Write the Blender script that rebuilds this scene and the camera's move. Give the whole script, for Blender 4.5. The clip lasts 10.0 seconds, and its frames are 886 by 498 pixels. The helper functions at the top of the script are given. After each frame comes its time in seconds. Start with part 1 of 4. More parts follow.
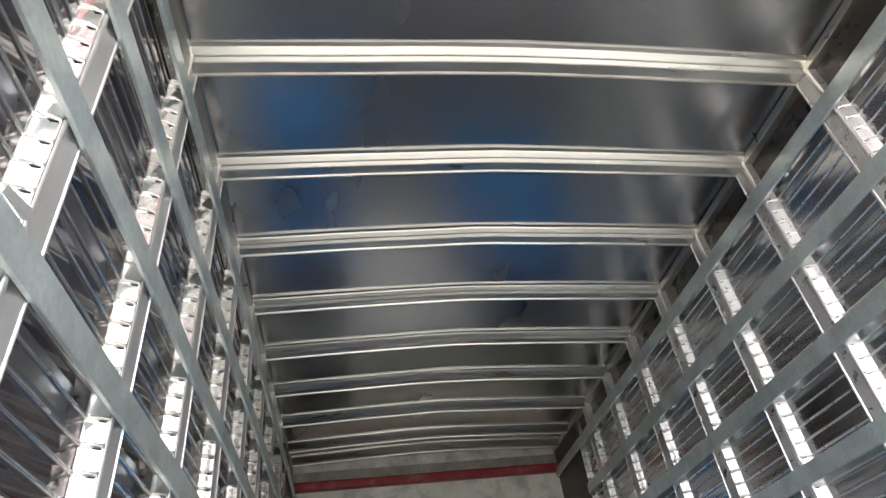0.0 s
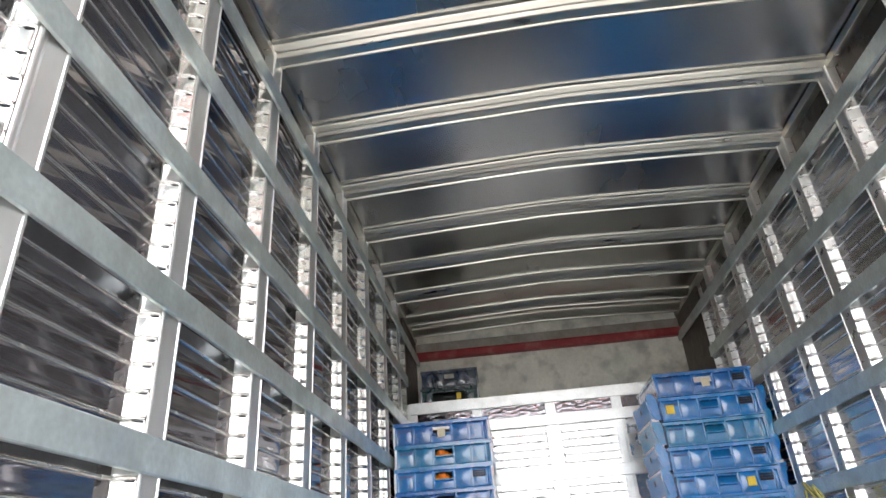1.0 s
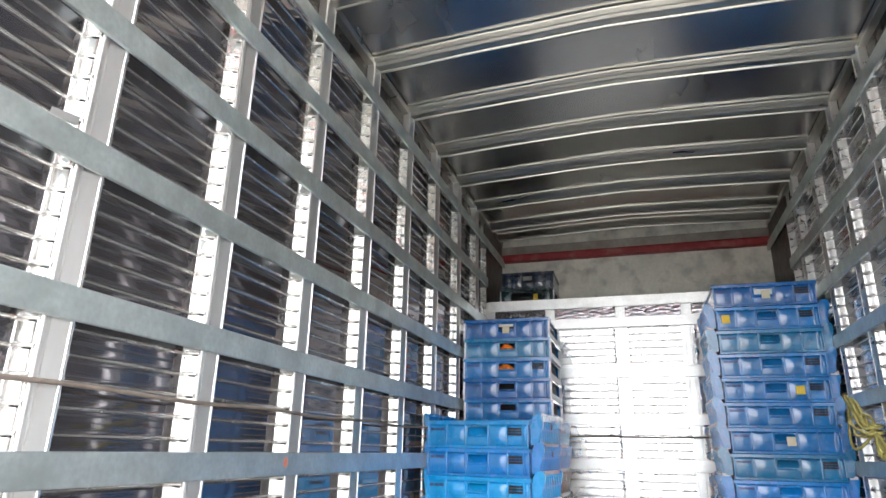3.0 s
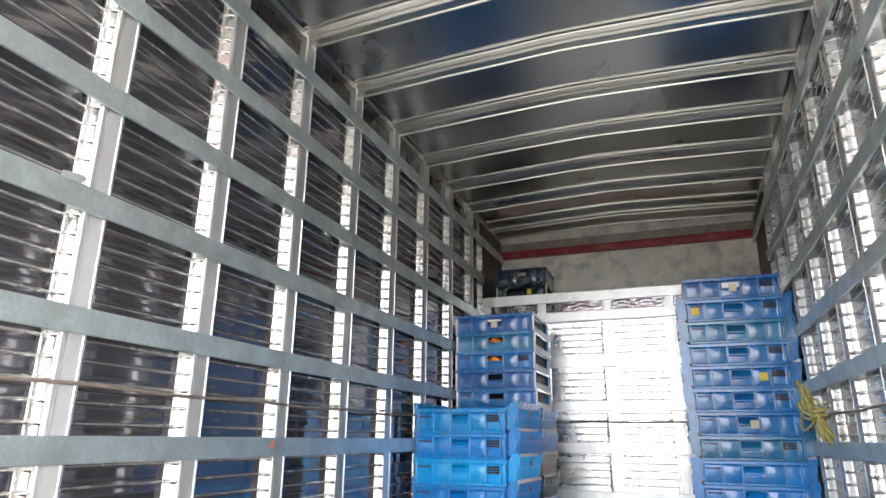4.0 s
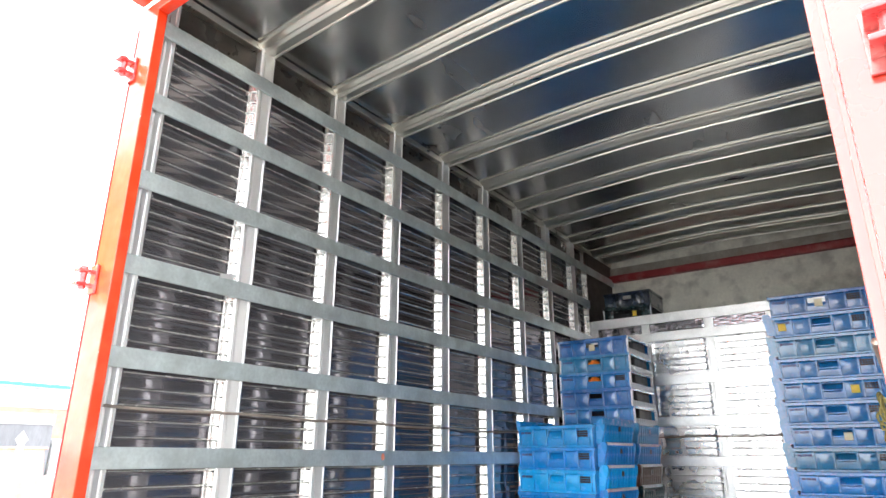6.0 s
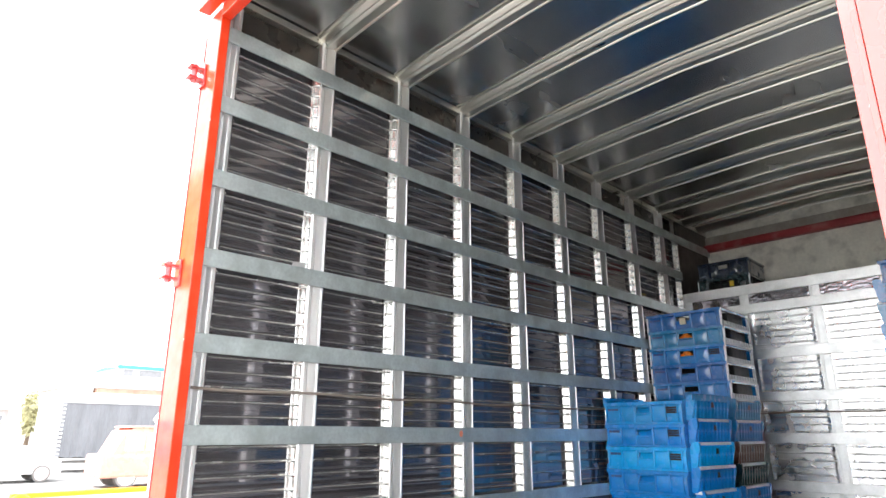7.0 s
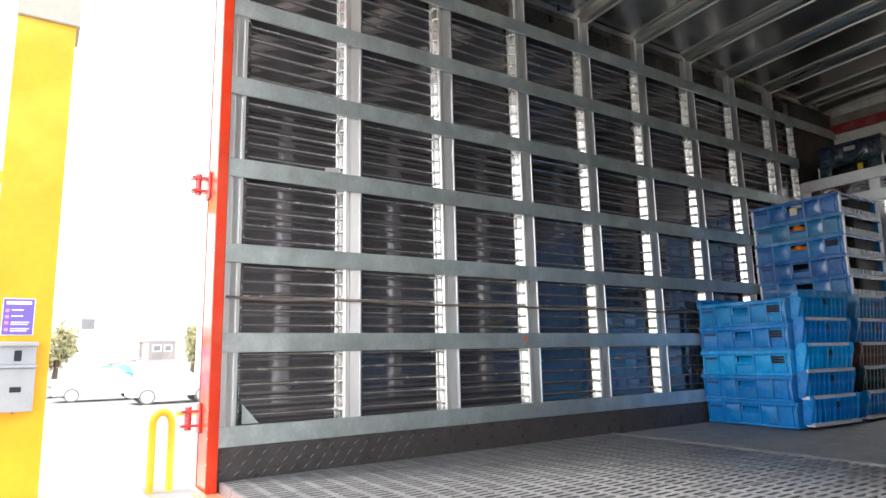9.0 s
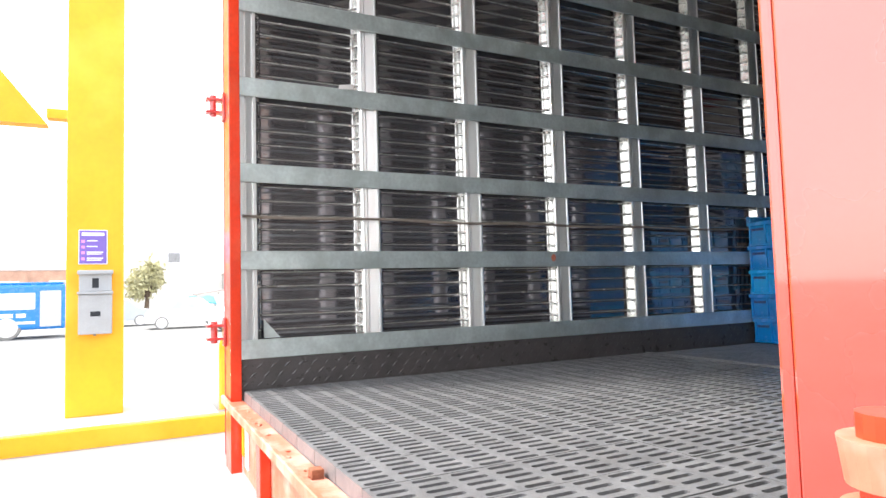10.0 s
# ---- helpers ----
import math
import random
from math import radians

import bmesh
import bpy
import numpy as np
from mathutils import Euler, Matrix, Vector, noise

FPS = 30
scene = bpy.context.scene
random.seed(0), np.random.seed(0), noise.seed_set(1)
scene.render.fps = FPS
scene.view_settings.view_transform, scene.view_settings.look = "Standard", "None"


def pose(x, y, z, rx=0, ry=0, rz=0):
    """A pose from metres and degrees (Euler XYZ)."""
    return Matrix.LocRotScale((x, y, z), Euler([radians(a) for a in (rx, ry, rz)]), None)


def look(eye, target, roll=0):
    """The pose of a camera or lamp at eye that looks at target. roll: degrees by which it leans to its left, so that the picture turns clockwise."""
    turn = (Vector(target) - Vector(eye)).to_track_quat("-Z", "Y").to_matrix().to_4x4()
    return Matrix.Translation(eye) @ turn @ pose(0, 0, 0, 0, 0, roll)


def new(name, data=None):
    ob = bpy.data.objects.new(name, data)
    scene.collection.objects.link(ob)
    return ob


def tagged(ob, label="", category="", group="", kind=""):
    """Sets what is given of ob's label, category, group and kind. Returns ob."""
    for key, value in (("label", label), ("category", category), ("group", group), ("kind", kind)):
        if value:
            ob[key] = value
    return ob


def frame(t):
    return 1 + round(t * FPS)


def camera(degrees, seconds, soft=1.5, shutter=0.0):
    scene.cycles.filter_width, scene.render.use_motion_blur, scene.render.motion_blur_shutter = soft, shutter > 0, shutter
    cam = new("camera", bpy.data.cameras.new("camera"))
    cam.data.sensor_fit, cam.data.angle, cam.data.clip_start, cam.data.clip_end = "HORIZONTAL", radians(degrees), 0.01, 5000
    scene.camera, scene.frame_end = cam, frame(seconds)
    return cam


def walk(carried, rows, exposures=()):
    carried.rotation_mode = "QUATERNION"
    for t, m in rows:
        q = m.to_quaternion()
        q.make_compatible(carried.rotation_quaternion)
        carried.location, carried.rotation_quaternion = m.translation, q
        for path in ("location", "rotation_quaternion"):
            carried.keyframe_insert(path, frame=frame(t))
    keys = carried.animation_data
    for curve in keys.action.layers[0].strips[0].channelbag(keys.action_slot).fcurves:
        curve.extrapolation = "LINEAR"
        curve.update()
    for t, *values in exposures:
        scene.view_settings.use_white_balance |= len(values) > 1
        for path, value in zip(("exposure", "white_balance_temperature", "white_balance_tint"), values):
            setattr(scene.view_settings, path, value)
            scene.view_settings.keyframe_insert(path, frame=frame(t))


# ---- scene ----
cam = camera(70.8, 10.0)
PATH = [
    (0, (0.03, -0.017, 0.58), (0.33, 1.542, 1.796), -8.1),
    (0.2, (0.081, 0.005, 0.612), (0.372, 1.614, 1.764), -7.44),
    (0.5, (0.133, 0.047, 0.624), (0.261, 1.711, 1.725), -7.7),
    (0.8, (0.203, 0.083, 0.633), (0.148, 1.803, 1.653), -6.13),
    (1, (0.286, 0.075, 0.626), (0.14, 1.848, 1.538), -4.4),
    (1.2, (0.331, 0.082, 0.624), (0.156, 1.878, 1.487), -4.2),
    (1.5, (0.407, 0.059, 0.624), (0.14, 1.862, 1.448), -1.5),
    (1.8, (0.481, 0.002, 0.627), (0.209, 1.836, 1.375), -1.3),
    (2, (0.509, -0.009, 0.617), (0.228, 1.843, 1.316), -0.2),
    (2.2, (0.581, -0.048, 0.599), (0.25, 1.801, 1.285), -0.05),
    (2.5, (0.63, -0.084, 0.591), (0.134, 1.745, 1.23), -0.7),
    (2.7, (0.674, -0.127, 0.583), (0.141, 1.696, 1.212), 0.4),
    (3.8, (1.097, -0.393, 0.571), (0.417, 1.398, 1.147), 0.2),
    (4, (1.181, -0.457, 0.561), (0.501, 1.332, 1.142), 0.5),
    (4.2, (1.251, -0.523, 0.553), (0.567, 1.269, 1.12), 1.17),
    (4.5, (1.344, -0.608, 0.564), (0.638, 1.173, 1.137), -0.2),
    (4.7, (1.44, -0.657, 0.558), (0.717, 1.11, 1.153), -0.36),
    (5, (1.595, -0.702, 0.542), (0.789, 1.015, 1.176), 1.1),
    (5.2, (1.75, -0.77, 0.552), (0.853, 0.902, 1.183), 0.1),
    (6.3, (1.962, -0.885, 0.527), (0.803, 0.62, 1.154), -0.13),
    (6.5, (2.004, -0.885, 0.543), (0.805, 0.593, 1.157), -1.2),
    (6.7, (2.045, -0.854, 0.517), (0.781, 0.58, 1.105), -1.48),
    (7, (2.08, -0.778, 0.528), (0.714, 0.569, 1.095), 0.1),
    (7.2, (2.126, -0.721, 0.512), (0.681, 0.533, 1.097), -0.1),
    (7.5, (2.185, -0.663, 0.517), (0.683, 0.521, 1.102), 0.3),
    (7.7, (2.206, -0.641, 0.516), (0.649, 0.472, 1.096), 0.2),
    (8, (2.235, -0.602, 0.509), (0.645, 0.497, 1.023), -2.0),
    (8.3, (2.23, -0.549, 0.502), (0.654, 0.587, 0.978), -2.02),
    (8.5, (2.21, -0.5, 0.481), (0.628, 0.64, 0.927), -2.3),
    (8.7, (2.161, -0.436, 0.447), (0.548, 0.68, 0.836), -1.69),
    (9, (2.129, -0.34, 0.448), (0.481, 0.743, 0.785), -1.3),
    (9.2, (2.117, -0.293, 0.429), (0.46, 0.793, 0.696), -1.31),
    (9.5, (2.116, -0.221, 0.402), (0.449, 0.866, 0.6), -2.9),
    (9.7, (2.149, -0.181, 0.392), (0.442, 0.844, 0.574), -2.9),
    (10, (2.204, -0.112, 0.382), (0.422, 0.787, 0.506), -1.6),
]
walk(cam, [(t, look(eye, target, roll)) for t, eye, target, roll in PATH], [(0.0, 2.55), (0.5, 2.65), (1.0, 2.7), (2.5, 2.62), (4.5, 2.47), (5.2, 2.54), (6.5, 2.58), (7.0, 2.32), (8.0, 1.93), (9.0, 1.83), (10.0, 1.8)])

# ---- world and light: bright overcast sky ----
world = bpy.data.worlds.new("overcast_sky")
scene.world = world
world.use_nodes = True
wn, wl = world.node_tree.nodes, world.node_tree.links
sky = wn.new("ShaderNodeTexSky")
sky.sky_type, sky.sun_disc = "NISHITA", False
SUN_UP, SUN_ROUND = radians(48), radians(200)
sky.sun_elevation, sky.sun_rotation = SUN_UP, SUN_ROUND
cloud = wn.new("ShaderNodeTexNoise")
cloud.inputs["Scale"].default_value = 2.5
veil = wn.new("ShaderNodeMapRange")
veil.inputs["To Min"].default_value, veil.inputs["To Max"].default_value = 0.75, 0.95
mix = wn.new("ShaderNodeMix")
mix.data_type = "RGBA"
mix.inputs[7].default_value = (7.2, 7.3, 7.5, 1)
wl.new(cloud.outputs["Fac"], veil.inputs["Value"])
wl.new(veil.outputs["Result"], mix.inputs[0])
wl.new(sky.outputs["Color"], mix.inputs[6])
wl.new(mix.outputs[2], wn["Background"].inputs["Color"])
wn["Background"].inputs["Strength"].default_value = 0.13

sun = new("sun", bpy.data.lights.new("sun", "SUN"))
sun.data.energy, sun.data.angle, sun.data.color = 1.9, radians(14), (1.0, 0.96, 0.9)
sun.matrix_world = look((-4, -8, 12), (0, 0, 0))


# ---- materials ----
def material(name, base, rough=0.5, metal=0.0, var=0.12, scale=6.0, bump=0.0, bump_scale=80.0, stain=None, stain_amount=0.0,
             stain_scale=3.0, coat=0.0, rough_var=0.08, per_object=0.0, stretch=(1, 1, 1), spec=0.5, coat_ior=1.5, coat_rough=0.14):
    """A surface with two scales of variation: broad patches and fine grain, with optional stains."""
    m = bpy.data.materials.new(name)
    m.use_nodes = True
    n, l = m.node_tree.nodes, m.node_tree.links
    b = n["Principled BSDF"]
    b.inputs["Metallic"].default_value = metal
    b.inputs["Coat Weight"].default_value = coat
    b.inputs["Coat Roughness"].default_value = coat_rough
    b.inputs["Coat IOR"].default_value = coat_ior
    b.inputs["Specular IOR Level"].default_value = spec
    co = n.new("ShaderNodeTexCoord")
    mp = n.new("ShaderNodeMapping")
    mp.inputs["Scale"].default_value = stretch
    l.new(co.outputs["Object"], mp.inputs["Vector"])

    def noise_node(sc, detail=4):
        t = n.new("ShaderNodeTexNoise")
        t.inputs["Scale"].default_value, t.inputs["Detail"].default_value = sc, detail
        l.new(mp.outputs["Vector"], t.inputs["Vector"])
        return t.outputs["Fac"]

    def span(src, lo, hi, a=0.3, c=0.7):
        r = n.new("ShaderNodeMapRange")
        r.inputs["From Min"].default_value, r.inputs["From Max"].default_value = a, c
        r.inputs["To Min"].default_value, r.inputs["To Max"].default_value = lo, hi
        l.new(src, r.inputs["Value"])
        return r.outputs["Result"]

    broad, fine = noise_node(scale), noise_node(scale * 9, 6)
    value = n.new("ShaderNodeMath")
    value.operation = "MULTIPLY"
    l.new(span(broad, 1 - var, 1 + var), value.inputs[0])
    l.new(span(fine, 1 - var * 0.5, 1 + var * 0.5), value.inputs[1])
    last = value.outputs[0]
    if per_object:
        info = n.new("ShaderNodeObjectInfo")
        own = n.new("ShaderNodeMath")
        own.operation = "MULTIPLY"
        l.new(last, own.inputs[0])
        l.new(span(info.outputs["Random"], 1 - per_object, 1 + per_object, 0, 1), own.inputs[1])
        last = own.outputs[0]
    hsv = n.new("ShaderNodeHueSaturation")
    hsv.inputs["Color"].default_value = (*base, 1)
    l.new(last, hsv.inputs["Value"])
    colour = hsv.outputs["Color"]
    if stain:
        mx = n.new("ShaderNodeMix")
        mx.data_type = "RGBA"
        mx.inputs[7].default_value = (*stain, 1)
        l.new(span(noise_node(stain_scale, 8), 0, stain_amount, 0.5, 0.68), mx.inputs[0])
        l.new(colour, mx.inputs[6])
        colour = mx.outputs[2]
    l.new(colour, b.inputs["Base Color"])
    l.new(span(noise_node(scale * 2.3), max(0.02, rough - rough_var), min(1, rough + rough_var)), b.inputs["Roughness"])
    if bump:
        bp = n.new("ShaderNodeBump")
        bp.inputs["Strength"].default_value, bp.inputs["Distance"].default_value = bump, 0.01
        l.new(noise_node(bump_scale), bp.inputs["Height"])
        l.new(bp.outputs["Normal"], b.inputs["Normal"])
    return m


galvanised = material("galvanised_steel", (0.66, 0.73, 0.72), 0.36, 0.72, 0.16, 7, 0.006, 60, (0.48, 0.54, 0.51), 0.55, 9)
# Dark riveted sheet, its base lowered further for the shade under the roof.
head_metal = material("dark_shaded_head_sheet", (0.075, 0.068, 0.06), 0.3, 0.6, 0.2, 5, 0.02, 20, (0.13, 0.1, 0.08), 0.4, 8)
strip_metal = material("dull_brown_strip", (0.33, 0.3, 0.26), 0.5, 0.4, 0.2, 6, 0.04, 40, (0.2, 0.15, 0.12), 0.5, 7)
bright_post = material("bright_aluminium", (0.87, 0.87, 0.86), 0.33, 0.86, 0.05, 5, 0.006, 60, (0.66, 0.66, 0.62), 0.35, 7, rough_var=0.06, stretch=(1, 1, 0.2))
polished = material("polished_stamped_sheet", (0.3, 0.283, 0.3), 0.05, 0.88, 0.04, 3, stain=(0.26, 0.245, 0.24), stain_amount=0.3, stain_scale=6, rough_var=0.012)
# Lighter copy of the polished sheet: the east wall's brightness put into colour.
east_sheet = material("lit_stamped_sheet", (0.78, 0.765, 0.775), 0.17, 1.0, 0.03, 3, rough_var=0.04)
# Brighter copy of the sheet for slopes and crests: highlights put into colour.
highlight_metal = material("highlight_edge_metal", (0.8, 0.79, 0.75), 0.22, 0.95, 0.06, 9, 0.008, 40, (0.6, 0.57, 0.5), 0.35, 12)
# Lighter metal for east slopes and posts, so that side looks lit.
lit_metal = material("lit_east_metal", (0.88, 0.87, 0.86), 0.32, 0.88, 0.05, 9, 0.006, 40, (0.75, 0.73, 0.71), 0.3, 12)
bulk_frame = material("pale_galvanised_frame", (0.88, 0.88, 0.87), 0.36, 0.7, 0.08, 6, 0.03, 50, (0.6, 0.61, 0.59), 0.4, 8)
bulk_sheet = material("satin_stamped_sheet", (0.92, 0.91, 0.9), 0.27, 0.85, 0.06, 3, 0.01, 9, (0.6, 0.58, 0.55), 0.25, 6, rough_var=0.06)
roof_sheet = material("dull_polished_roof_sheet", (0.52, 0.515, 0.5), 0.26, 1.0, 0.02, 0.8, rough_var=0.02, stretch=(1, 0.4, 1))
bow_metal = material("roof_bow_zinc", (0.68, 0.665, 0.6), 0.34, 1.0, 0.06, 5, 0.01, 50, stretch=(0.2, 1, 1))
# Brown sheet with its base halved, putting the nose corner's shade into colour.
nose_sheet = material("brown_shaded_sheet", (0.11, 0.09, 0.078), 0.45, 0.5, 0.2, 6, 0.05, 40)
board = material("stained_pale_board", (0.78, 0.76, 0.67), 0.6, 0.0, 0.12, 4, 0.06, 60, (0.3, 0.28, 0.24), 0.6, 6)
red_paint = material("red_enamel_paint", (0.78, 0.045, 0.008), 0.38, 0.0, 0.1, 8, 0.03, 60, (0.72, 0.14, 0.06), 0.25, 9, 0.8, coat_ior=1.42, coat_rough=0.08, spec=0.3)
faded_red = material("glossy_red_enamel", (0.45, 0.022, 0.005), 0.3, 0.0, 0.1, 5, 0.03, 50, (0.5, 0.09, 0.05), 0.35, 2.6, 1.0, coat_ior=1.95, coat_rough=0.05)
# Worn sill paint; on the hinge knuckles its paleness stands for highlights.
worn_red = material("worn_orange_red_paint", (0.66, 0.2, 0.12), 0.45, 0.0, 0.18, 9, 0.1, 70, (0.66, 0.47, 0.4), 0.75, 9)
pale_chip = material("chipped_primer", (0.7, 0.62, 0.52), 0.6, 0.0, 0.2, 30)
rust = material("brown_rust", (0.28, 0.1, 0.05), 0.8, 0.0, 0.25, 30, 0.3, 120)
crimson = material("faded_crimson_bracket_paint", (0.52, 0.05, 0.05), 0.3, 0.0, 0.15, 20, 0.05, 80, (0.66, 0.3, 0.27), 0.5, 14, 0.8, coat_ior=1.7)
dark_red = material("dull_dark_red_paint", (0.3, 0.022, 0.028), 0.45, 0.0, 0.15, 8, 0.05, 60, (0.35, 0.22, 0.18), 0.4, 8)
mat_plastic = material("dusty_black_mat_plastic", (0.185, 0.184, 0.19), 0.38, 0.0, 0.2, 12, 0.08, 220, (0.23, 0.22, 0.21), 0.4, 10, per_object=0.1)
tread_black = material("black_tread_plate", (0.075, 0.066, 0.065), 0.33, 0.0, 0.2, 12, 0.08, 150, (0.08, 0.07, 0.065), 0.4, 8)
deck = material("dark_deck_under_mats", (0.02, 0.02, 0.02), 0.7, 0.0, 0.2, 9, 0.1, 90)
cord_mat = material("brown_cord", (0.22, 0.18, 0.15), 0.6, 0.0, 0.2, 30, 0.2, 400)
rope_mat = material("yellow_green_rope", (0.52, 0.46, 0.15), 0.7, 0.0, 0.25, 40, 0.4, 500)
# Near-black for the shade in notches, vent holes, hand holes and box openings.
shade_black = material("black_shade", (0.012, 0.014, 0.02), 0.7, 0.0, 0.1, 20)
orange_fruit = material("orange_goods", (0.95, 0.26, 0.02), 0.4, 0.0, 0.1, 20)
dark_load = material("shade_black_load", (0.008, 0.008, 0.011), 0.55, 0.0, 0.3, 9, 0.3, 20)
yellow_tag = material("yellow_card_tag", (0.85, 0.62, 0.06), 0.5, 0.0, 0.08, 30)
pale_tag = material("pale_paper_tag", (0.75, 0.68, 0.5), 0.6, 0.0, 0.08, 30)
crate_print = material("dark_blue_print", (0.02, 0.06, 0.2), 0.5, 0.0, 0.1, 30)
frame_white = material("scuffed_pale_edges", (0.85, 0.87, 0.9), 0.4, 0.0, 0.12, 20, 0.05, 90, (0.45, 0.52, 0.62), 0.35, 14)


def crate_mat(name, c):
    return material(name, c, 0.24, 0.0, 0.12, 7, 0.02, 60, tuple(min(1, v * 0.8 + 0.015) for v in c), 0.35, 9, rough_var=0.08, coat=0.8, spec=0.5, coat_ior=1.6)


BLUES = {
    "royal": crate_mat("royal_blue_plastic", (0.006, 0.185, 0.51)),
    "navy": crate_mat("deep_blue_plastic", (0.009, 0.13, 0.41)),
    "sky": crate_mat("bright_azure_plastic", (0.0005, 0.41, 0.88)),
    "mid": crate_mat("mid_blue_plastic", (0.001, 0.24, 0.68)),
    "azure": crate_mat("weathered_azure_plastic", (0.003, 0.28, 0.66)),
    "teal": crate_mat("faded_teal_plastic", (0.014, 0.2, 0.42)),
    # green and slate lowered in colour for the poor light on the nose ledge
    "green": crate_mat("dark_green_plastic", (0.007, 0.036, 0.04)),
    "slate": crate_mat("dark_slate_plastic", (0.005, 0.018, 0.05)),
    "brown": crate_mat("brown_plastic", (0.09, 0.045, 0.035)),
}
asphalt = material("sunlit_concrete_road", (0.25, 0.246, 0.238), 0.85, 0.0, 0.12, 0.5, 0.1, 30, (0.21, 0.205, 0.197), 0.4, 0.3)
concrete = material("pale_concrete", (0.55, 0.54, 0.5), 0.8, 0.0, 0.12, 3, 0.1, 40)
yellow_paint = material("yellow_wall_paint", (0.85, 0.375, 0.006), 0.5, 0.0, 0.06, 2, 0.04, 30, (0.87, 0.58, 0.06), 0.5, 1.1)
cream_paint = material("cream_paint", (0.44, 0.415, 0.355), 0.6, 0.0, 0.08, 2, 0.03, 30)
purple_sign = material("purple_sign_face", (0.16, 0.1, 0.42), 0.35, 0.0, 0.05, 5)
pink_mark = material("pink_sign_mark", (0.7, 0.25, 0.5), 0.4, 0.0, 0.05, 5)
white_mark = material("white_sign_mark", (0.85, 0.85, 0.9), 0.4, 0.0, 0.03, 5)
grey_steel = material("grey_enamelled_box", (0.36, 0.37, 0.39), 0.45, 0.1, 0.06, 6, 0.03, 60)
white_body = material("white_car_paint", (0.78, 0.78, 0.78), 0.2, 0.0, 0.03, 2, coat=0.6)
# Pickup red lightened in colour so the van washes out in the glare.
red_body = material("paled_pickup_paint", (0.75, 0.36, 0.28), 0.3, 0.0, 0.1, 2, coat=0.4)
blue_body = material("blue_bus_paint", (0.015, 0.2, 0.62), 0.25, 0.0, 0.05, 2, coat=0.4)
tarp = material("grey_tarpaulin", (0.2, 0.205, 0.22), 0.6, 0.0, 0.15, 2, 0.3, 3, stretch=(1, 1, 0.2))
# Rubber greyed to carry the street's overexposure in its colour.
tyre_mat = material("glare_paled_rubber", (0.24, 0.236, 0.23), 0.8, 0.0, 0.1, 9)
rim_mat = material("wheel_rim", (0.75, 0.75, 0.76), 0.35, 0.9, 0.05, 9)
# Glass paled in colour for the glare outside.
car_glass = material("glare_paled_glass", (0.5, 0.53, 0.55), 0.08, 0.0, 0.05, 3)
house_wall = material("pale_house_wall", (0.7, 0.68, 0.64), 0.8, 0.0, 0.08, 0.6, 0.05, 10, (0.55, 0.5, 0.46), 0.2, 0.5)
# Pane grey lightened to wash out with the far houses.
dark_pane = material("grey_house_pane", (0.27, 0.27, 0.28), 0.3, 0.0, 0.1, 2)
grey_render = material("weathered_grey_render", (0.4, 0.36, 0.35), 0.85, 0.0, 0.2, 0.8, 0.05, 10, (0.28, 0.25, 0.25), 0.4, 1.2)
brick_wall = material("faded_brick_wall", (0.5, 0.3, 0.22), 0.85, 0.0, 0.2, 1.5, 0.1, 14)
roof_tile = material("weathered_roof", (0.35, 0.3, 0.28), 0.8, 0.0, 0.2, 2, 0.1, 12)
teal_sheet = material("turquoise_awning", (0.08, 0.33, 0.42), 0.6, 0.0, 0.1, 1)
bark = material("tree_bark", (0.14, 0.1, 0.07), 0.9, 0.0, 0.2, 6, 0.3, 30)
# Leaf colour raised to put the street's bright haze into the crown.
leaf = material("tree_leaves", (0.48, 0.45, 0.26), 0.6, 0.0, 0.3, 3)


# ---- mesh helpers ----
def part(name, bm, mat, parent=None, label="", smooth=False):
    me = bpy.data.meshes.new(name)
    bm.to_mesh(me)
    bm.free()
    me.materials.append(mat)
    if smooth:
        for p in me.polygons:
            p.use_smooth = True
    ob = new(name, me)
    if parent is not None:
        ob.parent = parent
    if label:
        ob["label"] = label
    return ob


def share(ob, name, parent, m):
    """Another object on the same mesh."""
    o = new(name, ob.data)
    o.parent = parent
    o.matrix_basis = m
    return o


def root(name, m=None):
    o = new(name)
    if m is not None:
        o.matrix_basis = m
    return o


def box(bm, lo, hi, bevel=0.0, m=None):
    """A box between two corners, its edges rounded by bevel."""
    c = [(a + b) / 2 for a, b in zip(lo, hi)]
    s = [abs(b - a) for a, b in zip(lo, hi)]
    mat = Matrix.Translation(c) @ Matrix.Diagonal((*s, 1))
    if m is not None:
        mat = m @ mat
    r = bmesh.ops.create_cube(bm, size=1.0, matrix=mat)
    if bevel:
        edges = list({e for v in r["verts"] for e in v.link_edges})
        bmesh.ops.bevel(bm, geom=edges, offset=bevel, segments=2, affect="EDGES", profile=0.6)
    return r


def bx(lo, hi, bevel=0.0):
    bm = bmesh.new()
    box(bm, lo, hi, bevel)
    return bm


def cyl(bm, a, b, r, r2=None, n=12, caps=True):
    """A round bar from a to b."""
    a, b = Vector(a), Vector(b)
    d = b - a
    m = Matrix.Translation((a + b) / 2) @ d.to_track_quat("Z", "Y").to_matrix().to_4x4()
    bmesh.ops.create_cone(bm, cap_ends=caps, segments=n, radius1=r, radius2=r if r2 is None else r2, depth=d.length, matrix=m)


